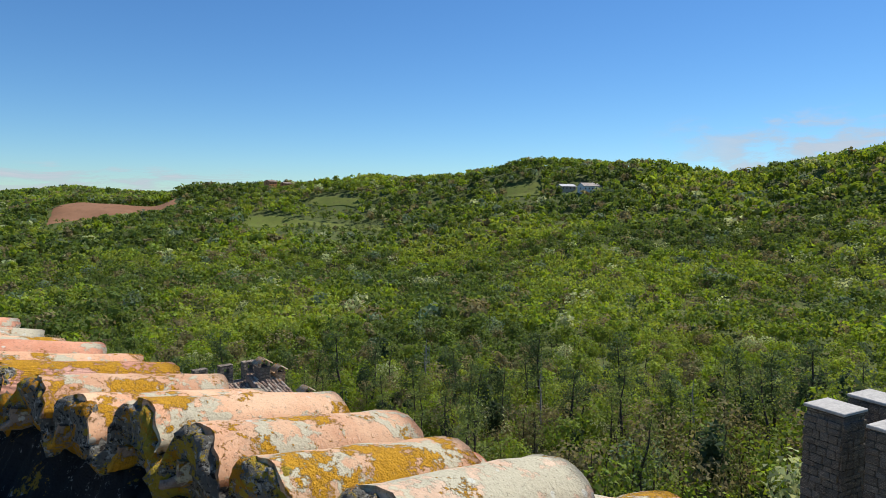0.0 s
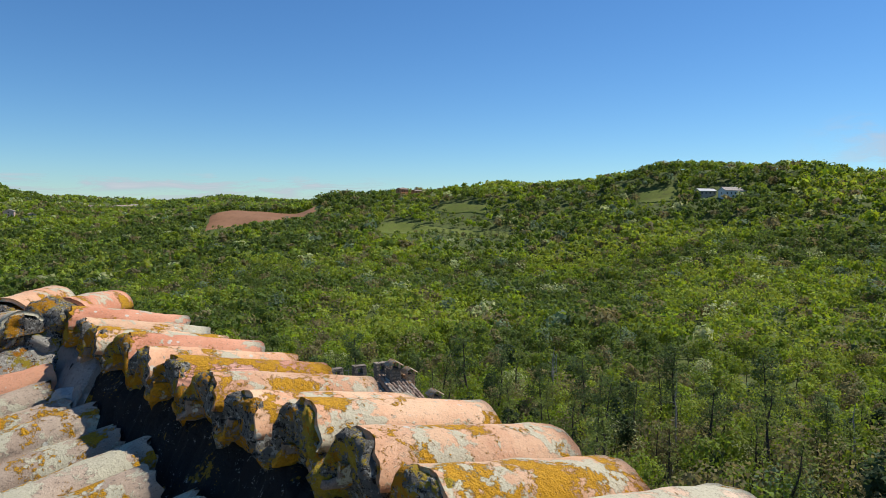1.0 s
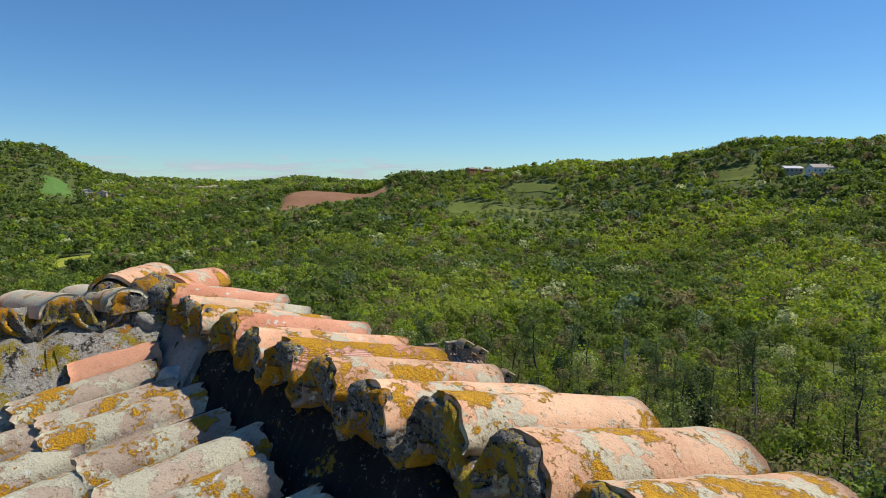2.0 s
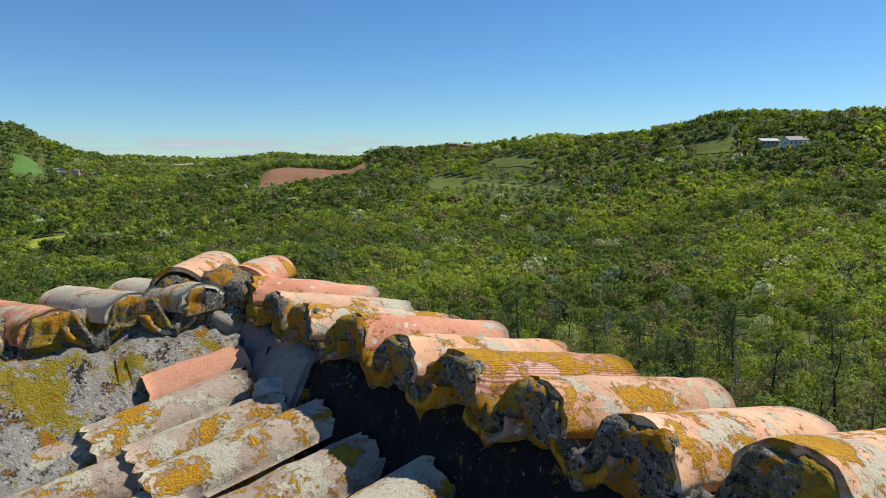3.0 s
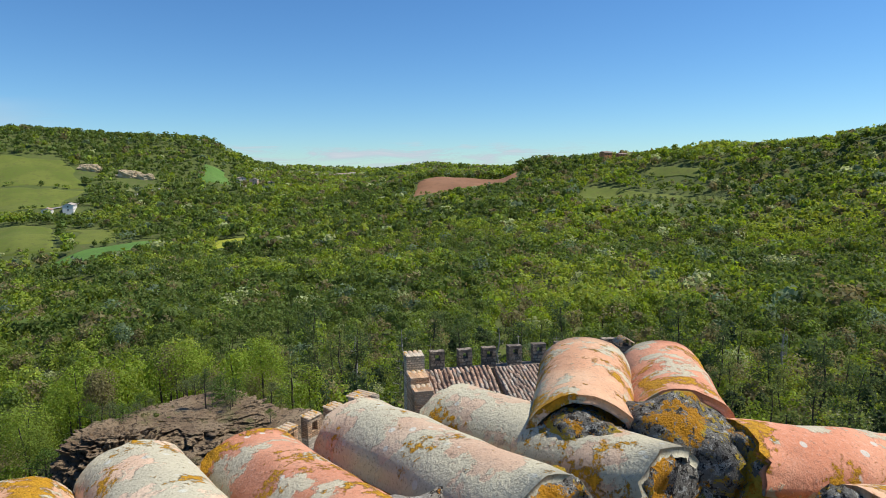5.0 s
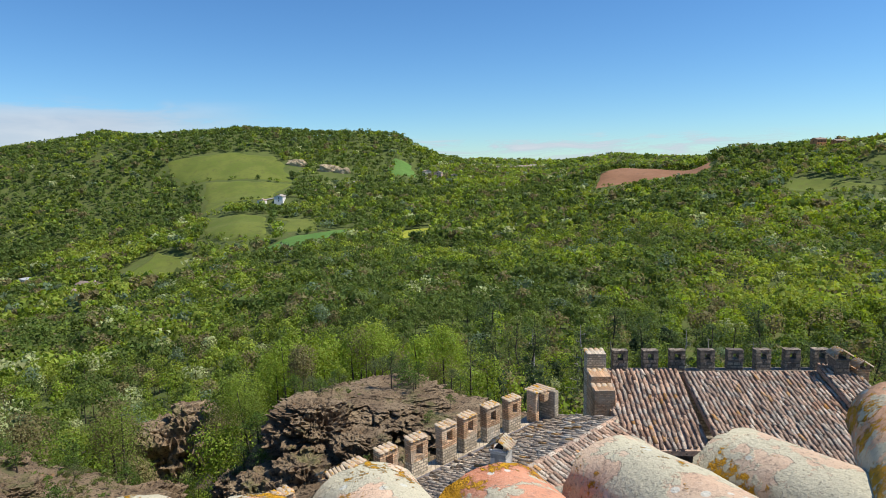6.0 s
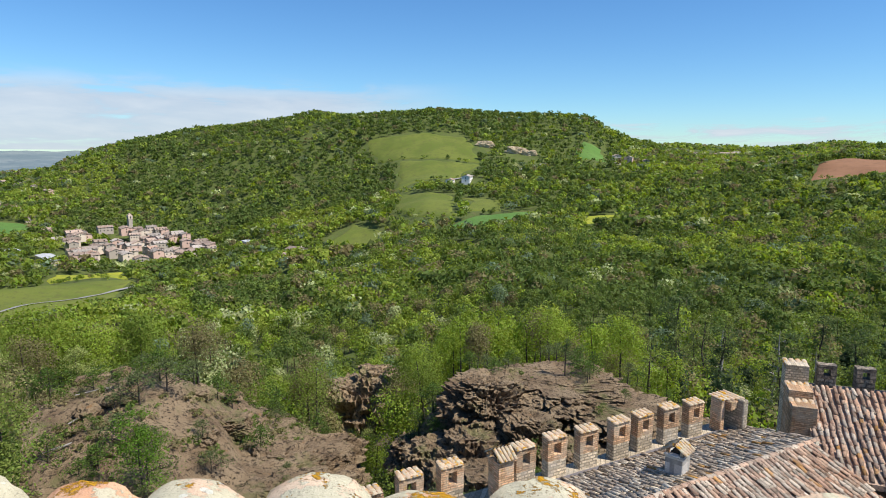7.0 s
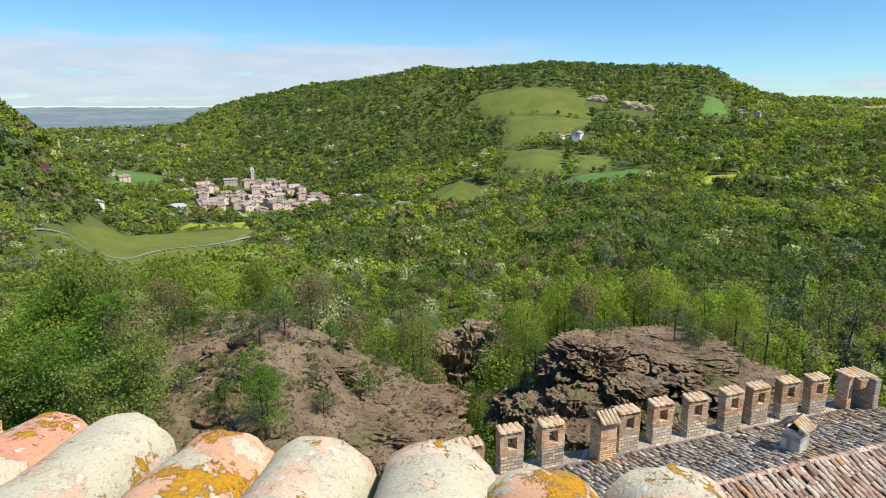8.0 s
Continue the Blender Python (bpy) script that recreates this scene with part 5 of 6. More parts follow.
for cx, cy, cr in ((-616, 364, 26), (-700, 30, 40), (-690, -5, 36), (-655, 62, 34), (-645, 20, 34), (-640, 92, 30), (-645, -35, 26), (-750, 45, 40), (-790, 40, 34), (-740, 5, 34), (-610, 130, 20), (-496, 140, 20), (-607, 598, 24), (-197, 734, 16), (115, 545, 20), (-690, 80, 20), (-720, -10, 22), (-622, 585, 22), (-733, 460, 22), (-694, 489, 24), (-680, 500, 20)):
    CLEAR.append((cx, cy, cr))


def forest(name, label, r0, r1, a0, a1, spacing, per, leaf, hs, seed, trunks, blobs=5):
    gen = np.random.default_rng(seed)
    p, r, a, low = scatter(gen, r0, r1, a0, a1, spacing)
    n = len(p)
    h = gen.uniform(*hs, n) * (1 + 0.22 * lattice(p[:, 0], p[:, 1], 40, 15))
    h = np.where(low, h * 0.48, h)
    w = h * gen.uniform(0.6, 1.0, n) * (1.0 if r1 < 250 else 1.5 if r1 < 800 else 1.75)
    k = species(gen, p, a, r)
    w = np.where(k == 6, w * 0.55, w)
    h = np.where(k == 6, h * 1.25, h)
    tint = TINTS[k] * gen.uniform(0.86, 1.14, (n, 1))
    size = leaf * h * gen.uniform(0.85, 1.15, n)
    co, tc = leaf_cloud(gen, p, h, w, tint, per, size, blobs, 0.15)
    ob = thing(name, label, "woodland", kind="stuff")
    c = part("crowns", mesh_arrays("crowns", co, 3, tc, LEAF), None, ob)
    c["kind"] = "stuff"
    if trunks:
        t = trunk_cloud(gen, p, h, w)
        me = mesh_arrays("trunks", t, 4, np.full((len(t), 3), 0.1), BARK)
        tr = part("trunks", me, None, ob)
        tr["kind"] = "stuff"
    return n


forest("woodland", "dense spring-green woods below the tower", 38, 60, 44, 112, 3.8, 3600, 0.0105, (5.0, 8.5), 1, True, 11)
forest("woodland", "dense spring-green woods on the near slopes", 60, 95, 44, 112, 3.9, 1250, 0.0165, (5.0, 9.0), 11, True, 9)
forest("woodland", "open woods of slim trees just coming into leaf", 60, 105, -45, 44, 4.2, 360, 0.025, (6.0, 11.0), 7, True, 9)
forest("undergrowth", "low green undergrowth below the slim trees", 45, 105, -45, 44, 2.6, 110, 0.05, (1.2, 2.6), 8, False, 4)
forest("woodland", "leafy spring woods at the foot of the hills", 95, 130, -42, 110, 4.4, 780, 0.0225, (6, 10.5), 12, True, 8)
forest("woodland", "mixed spring woods with budding brown trees", 130, 200, -42, 110, 4.8, 300, 0.036, (6, 10.5), 2, True, 6)
forest("woodland", "rounded green tree crowns covering the valley", 200, 420, -40, 109, 5.9, 100, 0.072, (6, 11), 3, False, 9)
forest("woodland", "distant woods on the hillsides", 420, 760, -39, 109, 7.2, 40, 0.140, (6, 11.5), 4, False, 8)
forest("woodland", "far woods on the hill crests", 760, 1330, -20, 104, 8.8, 23, 0.180, (7, 12), 5, False, 7)
forest("woodland", "hazy woods on the farthest hills", 1330, 2300, 18, 106, 20, 12, 0.26, (9, 14), 6, False, 3)


# single trees that stand out near the castle
def branchy(name, seed, h, crown, tint, leaves, leaf, bare_trunk=0.3, bark=None, limbs=14, droop=0.0):
    """A tree as trunk, limbs and a crown of leaves; returns the meshes of wood and crown."""
    rn, gen = random.Random(seed), np.random.default_rng(seed)
    vs, fs, tips = [], [], []

    def stick(a, b, ra, rb, n=6):
        d = (b - a).normalized()
        u = d.orthogonal().normalized()
        w = d.cross(u)
        i0 = len(vs)
        for p, r in ((a, ra), (b, rb)):
            for j in range(n):
                t = 2 * math.pi * j / n
                vs.append(p + (u * math.cos(t) + w * math.sin(t)) * r)
        for j in range(n):
            fs.append((i0 + j, i0 + (j + 1) % n, i0 + n + (j + 1) % n, i0 + n + j))

    p, r = Vector((0, 0, -0.6)), h * 0.018 + 0.03
    pts = [p]
    for i in range(8):
        q = Vector((rn.gauss(0, 0.012) * h + p.x, rn.gauss(0, 0.012) * h + p.y, h * 0.93 * (i + 1) / 8))
        stick(p, q, r * (1 - i / 9), r * (1 - (i + 1) / 9))
        p = q
        pts.append(p)
    for i in range(limbs):
        t = bare_trunk + (1 - bare_trunk) * (i + rn.random()) / limbs
        z = t * h * 0.93
        k = min(7, int(t * 8))
        a = pts[k].lerp(pts[k + 1], t * 8 - k) if k < 8 else pts[-1]
        ang = rn.uniform(0, 2 * math.pi)
        ln = crown * rn.uniform(0.5, 1.0) * (1.15 - 0.75 * t)
        b = a + Vector((math.cos(ang) * ln, math.sin(ang) * ln, ln * (rn.uniform(0.25, 0.8) - droop)))
        stick(a, b, r * 0.35 * (1.1 - t), 0.012, 4)
        tips.append((b, ln))
        for _ in range(2):
            c = a.lerp(b, rn.uniform(0.4, 0.8))
            e = c + Vector((rn.gauss(0, 0.4), rn.gauss(0, 0.4), rn.uniform(-0.1, 0.5))) * ln
            stick(c, e, 0.02, 0.006, 3)
            tips.append((e, ln * 0.8))
    wood = mesh_from("trunk", vs, fs, bark or BARK, True)
    if not leaves:
        return wood, None
    n = leaves // len(tips)
    base = np.array([tuple(t[0]) for t in tips])
    sz = np.array([t[1] for t in tips])
    d = gen.normal(size=(len(tips), n, 3)) * np.array([0.36, 0.36, 0.25])
    pos = base[:, None, :] + d * sz[:, None, None]
    pos = pos.reshape(-1, 3)
    nr = gen.normal(size=pos.shape) + np.array([0, 0, 0.6])
    nr /= np.linalg.norm(nr, axis=1, keepdims=True)
    t1 = np.cross(nr, gen.normal(size=pos.shape))
    t1 /= np.linalg.norm(t1, axis=1, keepdims=True)
    t2 = np.cross(nr, t1)
    s = leaf * gen.uniform(0.6, 1.3, (len(pos), 1))
    co = np.stack([pos + t1 * s, pos + t2 * s * 0.6, pos - t1 * s, pos - t2 * s * 0.6], 1).reshape(-1, 3)
    tc = np.repeat(np.array([tint]) * gen.uniform(0.8, 1.2, (len(pos), 1)), 4, axis=0)
    return wood, mesh_arrays("crown", co, 4, tc, LEAF)


def tree_thing(name, label, category, meshes, at, turn, scale, group):
    ob = thing(name, label, category, Matrix.Translation(at) @ pose(0, 0, 0, 0, 0, turn) @ Matrix.Scale(scale, 4), group)
    part("trunk", meshes[0], None, ob)
    if meshes[1]:
        part("crown", meshes[1], None, ob)
    return ob


PINES = [branchy("pine", 60 + i, 12, 2.5, (0.095, 0.13, 0.045), 2000, 0.115, 0.42, limbs=18, droop=0.25) for i in range(3)]
SNAGS = [branchy("snag", 70 + i, 12, 1.6, (0, 0, 0), 0, 0, 0.3, BARK_PALE, 12, 0.2) for i in range(2)]
SLIM = [branchy("slim", 80 + i, 11, 2.0, (0.17, 0.205, 0.055), 700, 0.12, 0.35, limbs=14) for i in range(3)]
BROAD = [branchy("broad", 90 + i, 7, 2.6, ((0.115, 0.20, 0.024), (0.145, 0.225, 0.028), (0.20, 0.245, 0.055))[i], 4200, 0.085, 0.18, limbs=20) for i in range(3)]
SHRUB = [branchy("shrub", 95 + i, 1.6, 1.0, ((0.10, 0.16, 0.03), (0.13, 0.16, 0.06))[i], 800, 0.055, 0.05, limbs=12) for i in range(2)]
rnd = random.Random(8)
PINE_AT = ((19, 118), (22.5, 104), (15, 112), (13.8, 122), (26, 105), (2.4, 110), (-1.5, 103), (-6, 98), (-12, 92), (-16, 98), (-20, 88), (9, 118), (6, 112), (-25, 105), (-28, 96), (28, 110), (30.5, 128), (17, 96), (-3.2, 90), (-9, 112), (33, 95), (38, 84), (41, 92), (-31, 90))
for i, (az, r) in enumerate(PINE_AT):
    tree_thing("pine_tree", "dark slender pine with a bare lower trunk", "tree", PINES[i % 3], on_ground(az, r), rnd.uniform(0, 360), rnd.uniform(1.1, 1.6), "pines at the foot of the slope")
for i, (az, r) in enumerate(((23.1, 96), (24.4, 100), (1.3, 136), (-8.9, 95), (31, 92), (34.2, 90), (19.8, 93), (-22, 80), (101.3, 125), (38, 88))):
    tree_thing("dead_tree", "bare grey dead tree trunk with broken branches", "tree", SNAGS[i % 2], on_ground(az, r), rnd.uniform(0, 360), rnd.uniform(1.1, 1.5), "dead trees")
for i in range(110):
    az, r = rnd.uniform(-34, 46), rnd.uniform(62, 125)
    tree_thing("young_tree", "slim young tree coming into leaf", "tree", SLIM[i % 3], on_ground(az, r), rnd.uniform(0, 360), rnd.uniform(0.85, 1.45), "young trees")
for i in range(22):
    az, r = rnd.uniform(95, 110), rnd.uniform(30, 62)
    tree_thing("broadleaf_tree", "bushy bright green broadleaf tree", "tree", BROAD[i % 3], on_ground(az, r), rnd.uniform(0, 360), rnd.uniform(0.7, 1.1), "broadleaf trees on the slope")
tree_thing("broadleaf_tree", "dark green young tree alone on the bare slope", "tree", BROAD[0], on_ground(85.6, 33), 40, 0.62, "broadleaf trees on the slope")
tree_thing("young_tree", "small pine standing on the flat rock", "tree", PINES[1], on_ground(50.6, 46, 0.6), 0, 0.24, "young trees")
for i in range(165):
    if i < 60:
        az, r = rnd.gauss(84, 6), rnd.uniform(28, 54)
    elif i < 115:
        az, r = rnd.gauss(67, 3.5), rnd.uniform(30, 66)
    else:
        az, r = rnd.uniform(42, 66), rnd.uniform(28, 54)
    tree_thing("shrub", "low green shrub growing between the rocks", "shrub", SHRUB[i % 2], on_ground(az, r, 0.1 if i < 115 else rnd.uniform(0.2, 1.3)), rnd.uniform(0, 360), rnd.uniform(0.4, 1.25), "shrubs on the rocks")

# round trees standing clear on the crests
for i, (az, r, k) in enumerate(((12.4, 742, 1.5), (11.2, 740, 1.2), (10.3, 744, 1.5), (8.8, 742, 1.3), (16.2, 752, 1.1), (17.5, 750, 1.3), (0.4, 560, 1.3), (-5.2, 560, 1.0), (-10.0, 610, 1.5), (-11.5, 606, 1.6), (-13.2, 604, 1.6), (-19.2, 600, 1.3), (-14.2, 552, 1.0))):
    tree_thing("broadleaf_tree", "dark round tree standing clear on the ridge", "tree", BROAD[0], on_ground(az, r), rnd.uniform(0, 360), k, "trees on the ridge")

# dry grass and weeds in the cracks of the bare ground
gen = np.random.default_rng(77)
ga = np.concatenate([gen.uniform(70, 97, 1100), gen.uniform(41, 65, 600)])
gr = gen.uniform(27, 56, len(ga))
gx, gy = -np.sin(np.radians(ga)) * gr, np.cos(np.radians(ga)) * gr
keep = (bare(gx, gy) > 0.2) & (lattice(gx, gy, 7, 51) + 0.6 * lattice(gx, gy, 2.5, 52) > -0.25)
gp = np.stack([gx[keep], gy[keep], ground_z(gx[keep], gy[keep])], -1)
gh = gen.uniform(0.2, 0.55, len(gp))
weed_tint = np.array([(0.17, 0.17, 0.06), (0.12, 0.17, 0.035), (0.26, 0.22, 0.11)])[gen.integers(0, 3, len(gp))]
gco, gtc = leaf_cloud(gen, gp, gh, gh * gen.uniform(1.2, 2.6, len(gp)), weed_tint, 46, gh * 0.16, 4, 0.0)
tagged(new("weeds", mesh_arrays("weeds", gco, 3, gtc, LEAF)), "tufts of dry grass and weeds on the bare rock", "grass", kind="stuff")

# blossoming bushes, conifers, a pink tree and fallen logs
BLOOM = branchy("bloom", 130, 4.5, 2.0, (0.36, 0.40, 0.13), 3600, 0.06, 0.1, limbs=18)
PINK_TREE = branchy("pink_tree", 131, 8, 3.2, (0.42, 0.17, 0.22), 1200, 0.22, 0.2, limbs=14)
for i, (az, r, k) in enumerate(((97.5, 33, 0.75), (99.4, 31, 0.7), (101.2, 34, 0.8), (103.5, 36, 0.9), (95.6, 47, 0.8), (90.5, 52, 0.7), (70.2, 62, 0.8), (72.0, 66, 0.8), (68.0, 70, 0.8))):
    tree_thing("flowering_shrub", "pale yellow-green bush in blossom on the slope", "shrub", BLOOM, on_ground(az, r), rnd.uniform(0, 360), k, "flowering bushes")
for az, r, k in ((98.0, 600, 1.5), (98.6, 604, 1.3)):
    tree_thing("conifer", "dark blue-green conifer beside the village road", "tree", PINES[0], on_ground(az, r), 30 * k, k, "conifers")
tree_thing("blossom_tree", "pink blossoming tree by the road", "tree", PINK_TREE, on_ground(102.5, 520), 0, 1.0, "blossom trees")
for i, (az, r, ln, turn) in enumerate(((88.5, 45, 3.4, 20), (90.2, 42, 2.2, 60), (91.0, 39, 2.6, 35), (83.5, 47, 1.8, -20))):
    bm = bmesh.new()
    bmesh.ops.create_cone(bm, cap_ends=True, segments=8, radius1=0.055, radius2=0.03, depth=ln)
    bmesh.ops.subdivide_edges(bm, edges=bm.edges[:], cuts=3)
    roughen(bm, 0.05, 0.5, i * 2.1)
    log = tagged(part("fallen_log", bm, BARK_PALE), "bleached fallen log lying on the bare slope", "log", "fallen logs")
    log.matrix_world = Matrix.Translation(on_ground(az, r, 0.10)) @ pose(0, 0, 0, 86, 0, turn)

# olive rows on the meadow
for row in range(3):
    for i in range(14):
        az, r = 13.2 - 0.62 * i, 500 + row * 16 + 3 * i * 0.2
        tree_thing("olive_tree", "small grey-green orchard tree in a row", "tree", SHRUB[1], on_ground(az, r, 0.5), rnd.uniform(0, 360), 2.0, "orchard rows")


# ---------- houses ----------
def house(label, az, r, w, d, h, turn, wall, roof=ROOF_FAR, pitch=0.34, windows=3, floors=2, sink=0.8, dz=0.0, flat=False):
    """A house: walls, gabled tile roof with eaves, a chimney, window panes with sills."""
    x, y = polar(az, r)
    ob = thing("house", label, "house", pose(x, y, float(ground_z(x, y)) + dz, 0, 0, turn), "houses")
    bm = bmesh.new()
    box(bm, -w / 2, w / 2, -d / 2, d / 2, -sink - 2, h)
    part("wall", bm, wall, ob)
    rise = 0.25 if flat else d / 2 * pitch
    bm = bmesh.new()
    e = 0.5
    prof = [(-d / 2 - e, h - e * pitch * (0 if flat else 1)), (0, h + rise), (d / 2 + e, h - e * pitch * (0 if flat else 1))]
    rows = []
    for xx in (-w / 2 - e, w / 2 + e):
        rows.append([bm.verts.new((xx, yy, zz)) for yy, zz in prof] + [bm.verts.new((xx, yy, zz + 0.25)) for yy, zz in prof[::-1]])
    for j in range(6):
        bm.faces.new((rows[0][j], rows[0][(j + 1) % 6], rows[1][(j + 1) % 6], rows[1][j]))
    bm.faces.new(rows[0][::-1])
    bm.faces.new(rows[1])
    bmesh.ops.recalc_face_normals(bm, faces=bm.faces[:])
    part("roof", bm, roof, ob)
    if not flat:
        for sx in (-1, 1):
            bm = bmesh.new()
            v = [bm.verts.new((sx * w / 2, yy, zz)) for yy, zz in ((-d / 2, h), (d / 2, h), (0, h + rise))]
            bm.faces.new(v)
            part("gable", bm, wall, ob)
        part("chimney", solid_box(-0.35, 0.35, -0.35, 0.35, h, h + rise + 0.9), wall, ob).location = (w * 0.22, d * 0.12, 0)
    for f in range(floors):
        for i in range(windows):
            for sy in (-1, 1):
                p = part("window", solid_box(-0.5, 0.5, -0.06, 0.06, 0, 1.35), PANE, ob)
                p.location = (-w / 2 + w * (i + 0.5) / windows, sy * (d / 2 + 0.01), 1.0 + f * 2.9)
        for sx in (-1, 1):
            p = part("window", solid_box(-0.06, 0.06, -0.5, 0.5, 0, 1.35), PANE, ob)
            p.location = (sx * (w / 2 + 0.01), 0.1, 1.0 + f * 2.9)
    return ob


rnd = random.Random(14)
WALLS = (HOUSE_CREAM, HOUSE_PINK, HOUSE_STONE, HOUSE_CREAM, HOUSE_STONE, HOUSE_PINK)
for i in range(78):
    az = rnd.uniform(81.2, 91.6)
    r = 632 + 165 * rnd.random() * min(1.0, 0.3 + (az - 81.8) / 5)
    wl_ = WALLS[i % 6]
    house(("cream", "pink", "stone", "cream", "stone", "pink")[i % 6] + " plastered village house with a tiled roof", az, r, rnd.uniform(8, 16), rnd.uniform(8.5, 12), rnd.uniform(3.0, 5.4), rnd.choice((10, 15, 20, 100, 105, -75)) + rnd.uniform(-8, 8), wl_, windows=rnd.choice((2, 3, 4)), dz=rnd.uniform(0, 2) + (r - 632) * 0.05)
x, y = polar(87.4, 815)
tw = thing("bell_tower", "pale stone village bell tower with a pointed cap", "tower", pose(x, y, float(ground_z(x, y)), 0, 0, 20))
part("shaft", solid_box(-2.2, 2.2, -2.2, 2.2, -3, 19), HOUSE_STONE, tw)
part("belfry", solid_box(-2.4, 2.4, -2.4, 2.4, 19, 23, 0.1), HOUSE_CREAM, tw)
for s in (-1, 1):
    part("belfry_opening", solid_box(-0.7, 0.7, s * 2.41 - 0.03, s * 2.41 + 0.03, 19.6, 22), PANE, tw)
    part("belfry_opening", solid_box(s * 2.41 - 0.03, s * 2.41 + 0.03, -0.7, 0.7, 19.6, 22), PANE, tw)
bm = bmesh.new()
bmesh.ops.create_cone(bm, cap_ends=True, segments=4, radius1=3.4, radius2=0.1, depth=3, matrix=pose(0, 0, 24.5, 0, 0, 45))
part("spire", bm, ROOF_FAR, tw)
house("long low shed with a pale sheet roof beside the village", 93, 640, 46, 12, 5, 18, HOUSE_CREAM, SHED_ROOF, 0.12, 8, 1)
house("long low warehouse with a grey roof", 95.5, 690, 30, 10, 5, 18, HOUSE_WHITE, SHED_ROOF, 0.12, 5, 1)
house("small white shed with a bright roof", 78.2, 615, 16, 8, 3.4, 10, HOUSE_WHITE, SHED_ROOF, 0.1, 2, 1)
house("farmhouse with tiled roof at the valley edge", 74.2, 515, 16, 10, 6, 25, HOUSE_CREAM)
house("farm annex with tiled roof", 75.3, 508, 11, 8, 4.5, 25, HOUSE_WHITE, windows=2, floors=1)
house("long white farmhouse on the hillside", 59.2, 716, 22, 9, 6, -40, HOUSE_WHITE, windows=4)
house("white farm annex with brown roof", 60.7, 712, 13, 8, 4.5, -40, HOUSE_WHITE, windows=2, floors=1)
house("stone farm building with a tiled roof", 45.4, 850, 18, 10, 6, -50, HOUSE_PINK, dz=6, sink=8)
house("pink farmhouse on the valley side", 46.4, 842, 12, 9, 5.5, -30, HOUSE_CREAM, dz=5, sink=8)
house("small farmhouse with tiled roof", 44.0, 862, 11, 8, 5, -40, HOUSE_STONE, dz=5, sink=8)
house("orange villa with a tiled roof on the hilltop", 15.0, 752, 11, 9, 6.5, 55, HOUSE_ORANGE, dz=3.5, sink=6)
house("brick house among trees on the hilltop", 13.7, 748, 10, 8, 5.5, 50, HOUSE_ORANGE, dz=2.5, sink=6)
house("long white farmhouse with a red roof", -12.8, 556, 17, 10, 3.8, 20, HOUSE_WHITE, pitch=0.5, windows=5, floors=1, dz=0.5)
house("long pale barn with a grey roof", -10.8, 562, 14, 9, 3.2, 20, HOUSE_STONE, SHED_ROOF, 0.4, 4, 1, dz=0.5)
for az, r, w in ((37.7, 1330, 26), (38.6, 1340, 18), (36.9, 1350, 16), (40.2, 1300, 14)):
    house("distant pale house on the saddle", az, r, w, 11, 7, 30, HOUSE_WHITE, windows=3)
for i in range(26):
    az, r = 92.5 + 9.5 * ((i * 0.618) % 1.0), 760 + 900 * ((i * 0.414) % 1.0)
    house("scattered valley house with a tiled roof", az, r, rnd.uniform(10, 17), rnd.uniform(8, 11), rnd.uniform(5, 7), rnd.uniform(0, 180), WALLS[(i * 5) % 6], windows=2)


x, y = polar(101.4, 640)
stack = thing("chimney_stack", "old round brick factory chimney beside the village", "chimney", pose(x, y, float(ground_z(x, y)) - 1))
for name, r0, r1, z0, z1 in (("plinth", 1.9, 1.7, 0, 3), ("shaft", 1.3, 0.8, 3, 17), ("crown", 1.05, 1.05, 17, 18)):
    bm = bmesh.new()
    bmesh.ops.create_cone(bm, cap_ends=True, segments=14, radius1=r0, radius2=r1, depth=z1 - z0, matrix=Matrix.Translation((0, 0, (z0 + z1) / 2)))
    part(name, bm, BRICK, stack)
house("pale two-storey house beside the valley road", 99.3, 575, 13, 9, 5, 15, HOUSE_WHITE, windows=4)


# ---------- lattice masts ----------
def mast(az, r, h):
    ob = thing("lattice_mast", "thin grey steel lattice mast among the trees", "mast", Matrix.Translation(on_ground(az, r, -0.5)), "lattice masts")

    def bar(a, b, t, name):
        a, b = Vector(a), Vector(b)
        bm = bmesh.new()
        bmesh.ops.create_cone(bm, cap_ends=True, segments=5, radius1=t, radius2=t, depth=(b - a).length)
        o = part(name, bm, METAL, ob)
        o.matrix_basis = Matrix.Translation((a + b) / 2) @ (b - a).to_track_quat("Z", "Y").to_matrix().to_4x4()
    w0, w1, n = 0.5, 0.28, 9
    cs = ((-1, -1), (1, -1), (1, 1), (-1, 1))
    for sx, sy in cs:
        bar((sx * w0, sy * w0, 0), (sx * w1, sy * w1, h), 0.045, "leg")
    for i in range(n):
        za, zb = h * i / n, h * (i + 1) / n
        wa, wb = w0 + (w1 - w0) * i / n, w0 + (w1 - w0) * (i + 1) / n
        for q in range(4):
            (ax, ay), (bx, by) = cs[q], cs[(q + 1) % 4]
            bar((ax * wa, ay * wa, za), (bx * wb, by * wb, zb), 0.025, "brace")


mast(-8.9, 128, 13)
mast(1.2, 142, 12)

# pale earth cliffs on the hill
for az, r, s in ((57.6, 876, (11, 4, 8)), (55.0, 862, (14, 4, 9)), (53.8, 856, (9, 3, 6)), (56.1, 745, (4, 2.5, 7))):
    x, y = polar(az, r)
    c = crag("pale eroded earth cliff on the wooded hill", (x, y, float(ground_z(x, y)) + 2.5), (s[0] * 1.15, s[1], s[2] * 0.85), az, 5, 56, jag=0.7, flat=0.8)
    c.data.materials.clear()
    c.data.materials.append(EARTH_CLIFF)


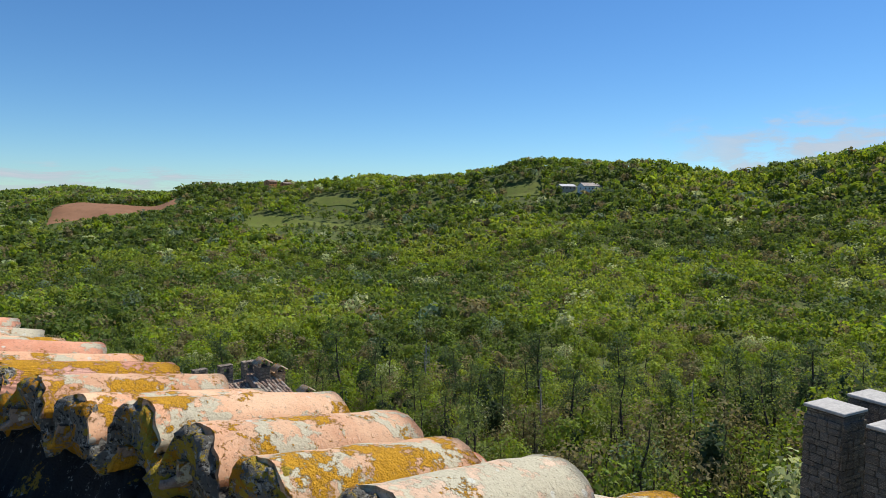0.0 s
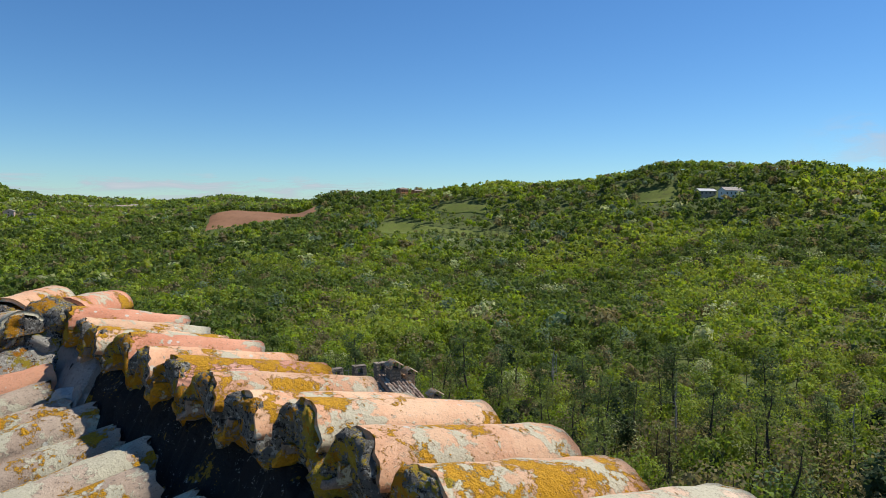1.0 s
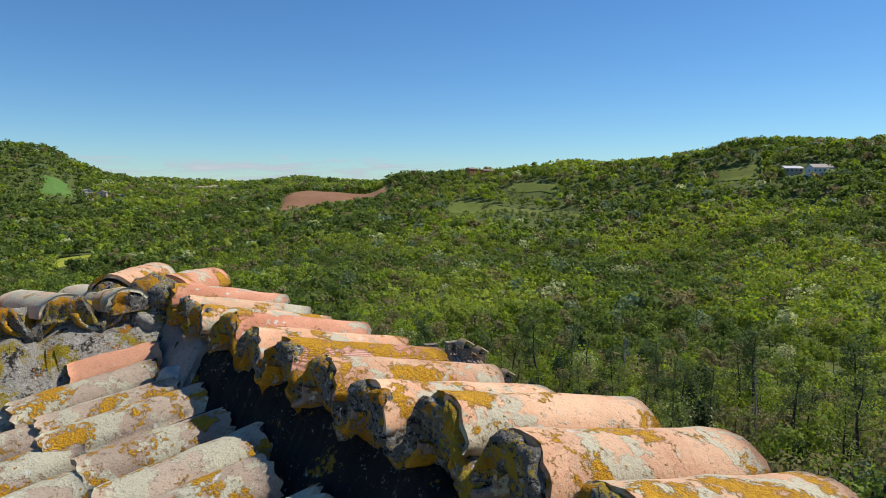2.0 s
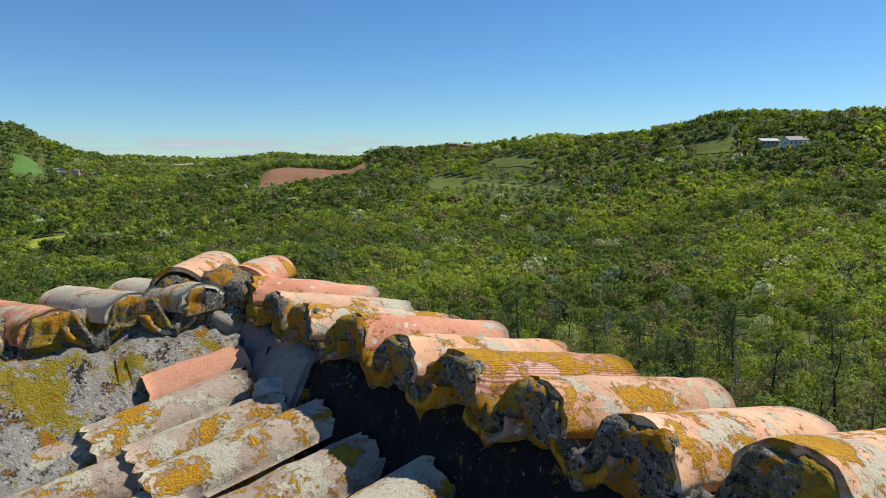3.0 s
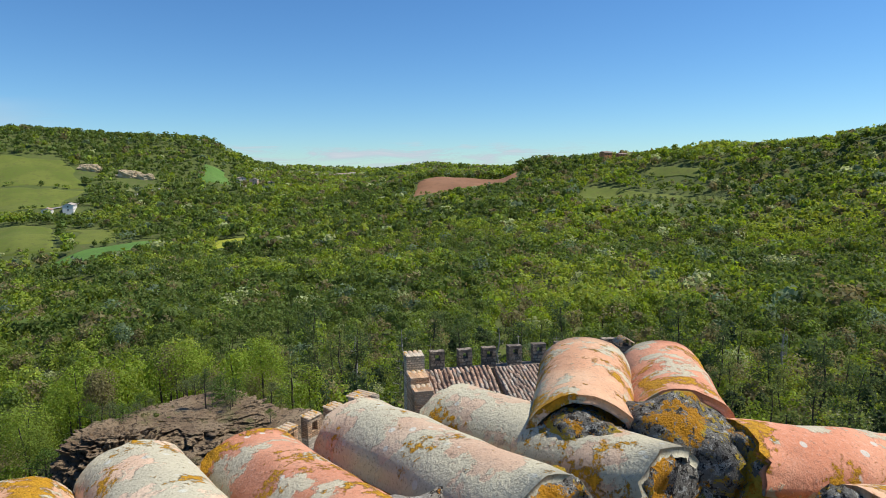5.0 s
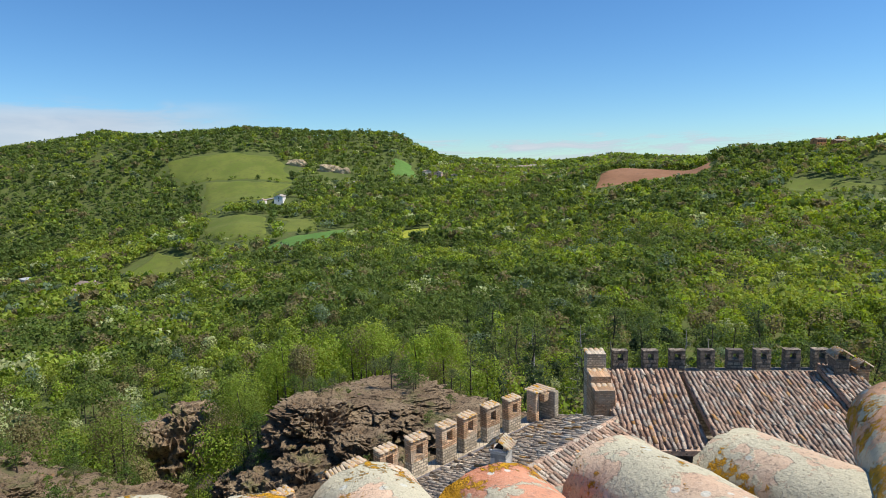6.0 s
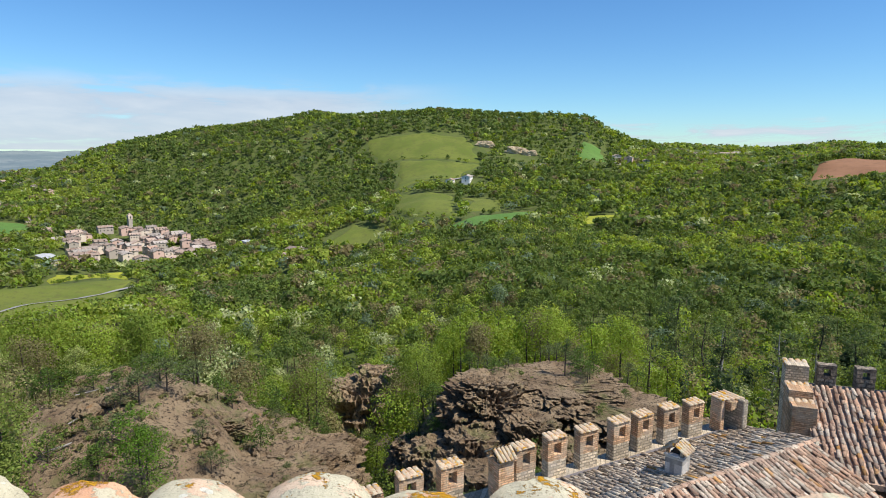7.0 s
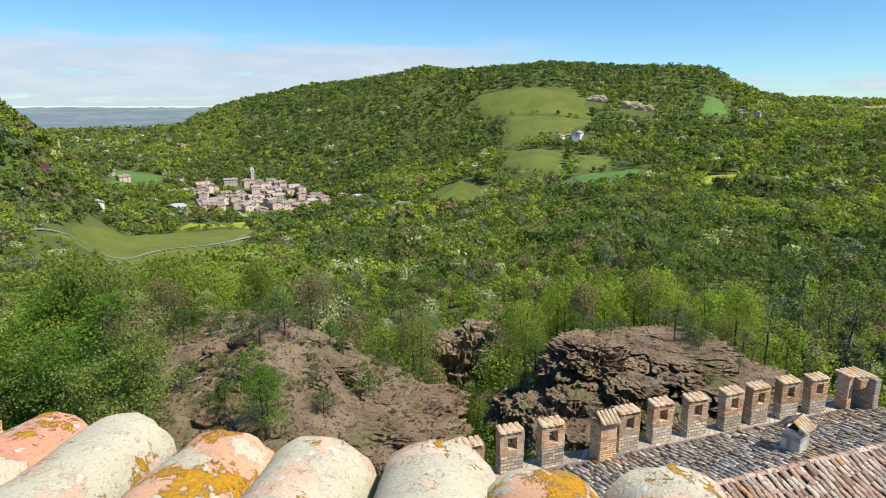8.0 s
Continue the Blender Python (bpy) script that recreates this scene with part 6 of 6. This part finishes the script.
# ---------- roads ----------
def road(name, pts, width, material, label):
    vs, fs = [], []
    dense = []
    for (a0, r0), (a1, r1) in zip(pts, pts[1:]):
        p, q = Vector(polar(a0, r0)), Vector(polar(a1, r1))
        for i in range(14):
            dense.append(p.lerp(q, i / 14))
    dense.append(Vector(polar(*pts[-1])))
    for i, p in enumerate(dense):
        d = (dense[min(i + 1, len(dense) - 1)] - dense[max(i - 1, 0)]).normalized()
        nrm = Vector((-d.y, d.x))
        for s in (-1, 1):
            q = p + nrm * width / 2 * s
            vs.append((q.x, q.y, float(ground_z(q.x, q.y)) + 1.1))
    for i in range(len(dense) - 1):
        fs.append((2 * i, 2 * i + 1, 2 * i + 3, 2 * i + 2))
    tagged(new(name, mesh_from(name, vs, fs, material, True)), label, "road", kind="structure")


road("road", [(104, 395), (97, 410), (90, 455), (86, 480)], 3, TARMAC, "pale valley road past the village")
road("road", [(61, 720), (57, 770), (54.5, 800), (52, 830)], 4, TARMAC, "thin pale farm track up the pasture")


# ---------- clouds far off ----------
def cloud_bank(az0, az1, z0, z1, label, seed, dense):
    k = Nodes("cloud_vapour", 1.0)
    tc = k.n.new("ShaderNodeTexCoord").outputs["Generated"]
    mp = k.n.new("ShaderNodeMapping")
    mp.inputs["Scale"].default_value = (0.42, 2.4, 1)
    mp.inputs["Location"].default_value = (seed, seed * 0.3, 0)
    co = k.n.new("ShaderNodeTexCoord").outputs["UV"]
    k.put(mp.inputs["Vector"], co)
    sep = k.n.new("ShaderNodeSeparateXYZ")
    k.put(sep.inputs[0], co)
    n = k.noise(mp.outputs[0], 2.2, 9, 0.58, 0.3)
    v = sep.outputs[1]
    u = sep.outputs[0]
    edge = k.step(v, 1.0, 0.6)
    fade = k.math("MULTIPLY", k.step(u, 0.0, 3.0), k.step(u, 12.0, 9.0))
    a = k.math("MULTIPLY", k.step(k.math("ADD", n, k.math("MULTIPLY", edge, 0.25)), 0.62 - dense, 0.86 - dense), k.math("MULTIPLY", edge, fade))
    em = k.n.new("ShaderNodeEmission")
    k.put(em.inputs[0], k.mix(n, (0.42, 0.55, 0.74), (0.88, 0.90, 0.95)))
    em.inputs[1].default_value = 0.72
    tr = k.n.new("ShaderNodeBsdfTransparent")
    ms = k.n.new("ShaderNodeMixShader")
    k.put(ms.inputs[0], k.math("MULTIPLY", a, 0.85))
    k.l.new(tr.outputs[0], ms.inputs[1])
    k.l.new(em.outputs[0], ms.inputs[2])
    k.l.new(ms.outputs[0], k.n["Material Output"].inputs["Surface"])
    vs, fs, n2 = [], [], 24
    for i in range(n2 + 1):
        x, y = polar(az0 + (az1 - az0) * i / n2, 4700)
        vs += [(x, y, z0), (x, y, z1)]
    for i in range(n2):
        fs.append((2 * i, 2 * i + 2, 2 * i + 3, 2 * i + 1))
    me = mesh_from("backdrop_cloud", vs, fs, k.mat)
    uv = me.uv_layers.new(name="UVMap")
    for lp in me.loops:
        uv.data[lp.index].uv = ((lp.vertex_index // 2) / n2 * 12, lp.vertex_index % 2)
    ob = tagged(new("backdrop_cloud", me), label, "cloud", kind="structure")
    ob.visible_shadow = False


cloud_bank(124, 56, -18, 520, "long white bank of cloud over the far plain", 3.0, 0.16)
cloud_bank(-16, -62, 100, 700, "thin streaks of white cloud above the ridge", 8.0, 0.0)
cloud_bank(62, 12, -60, 260, "faint low haze cloud above the saddle", 5.0, -0.02)
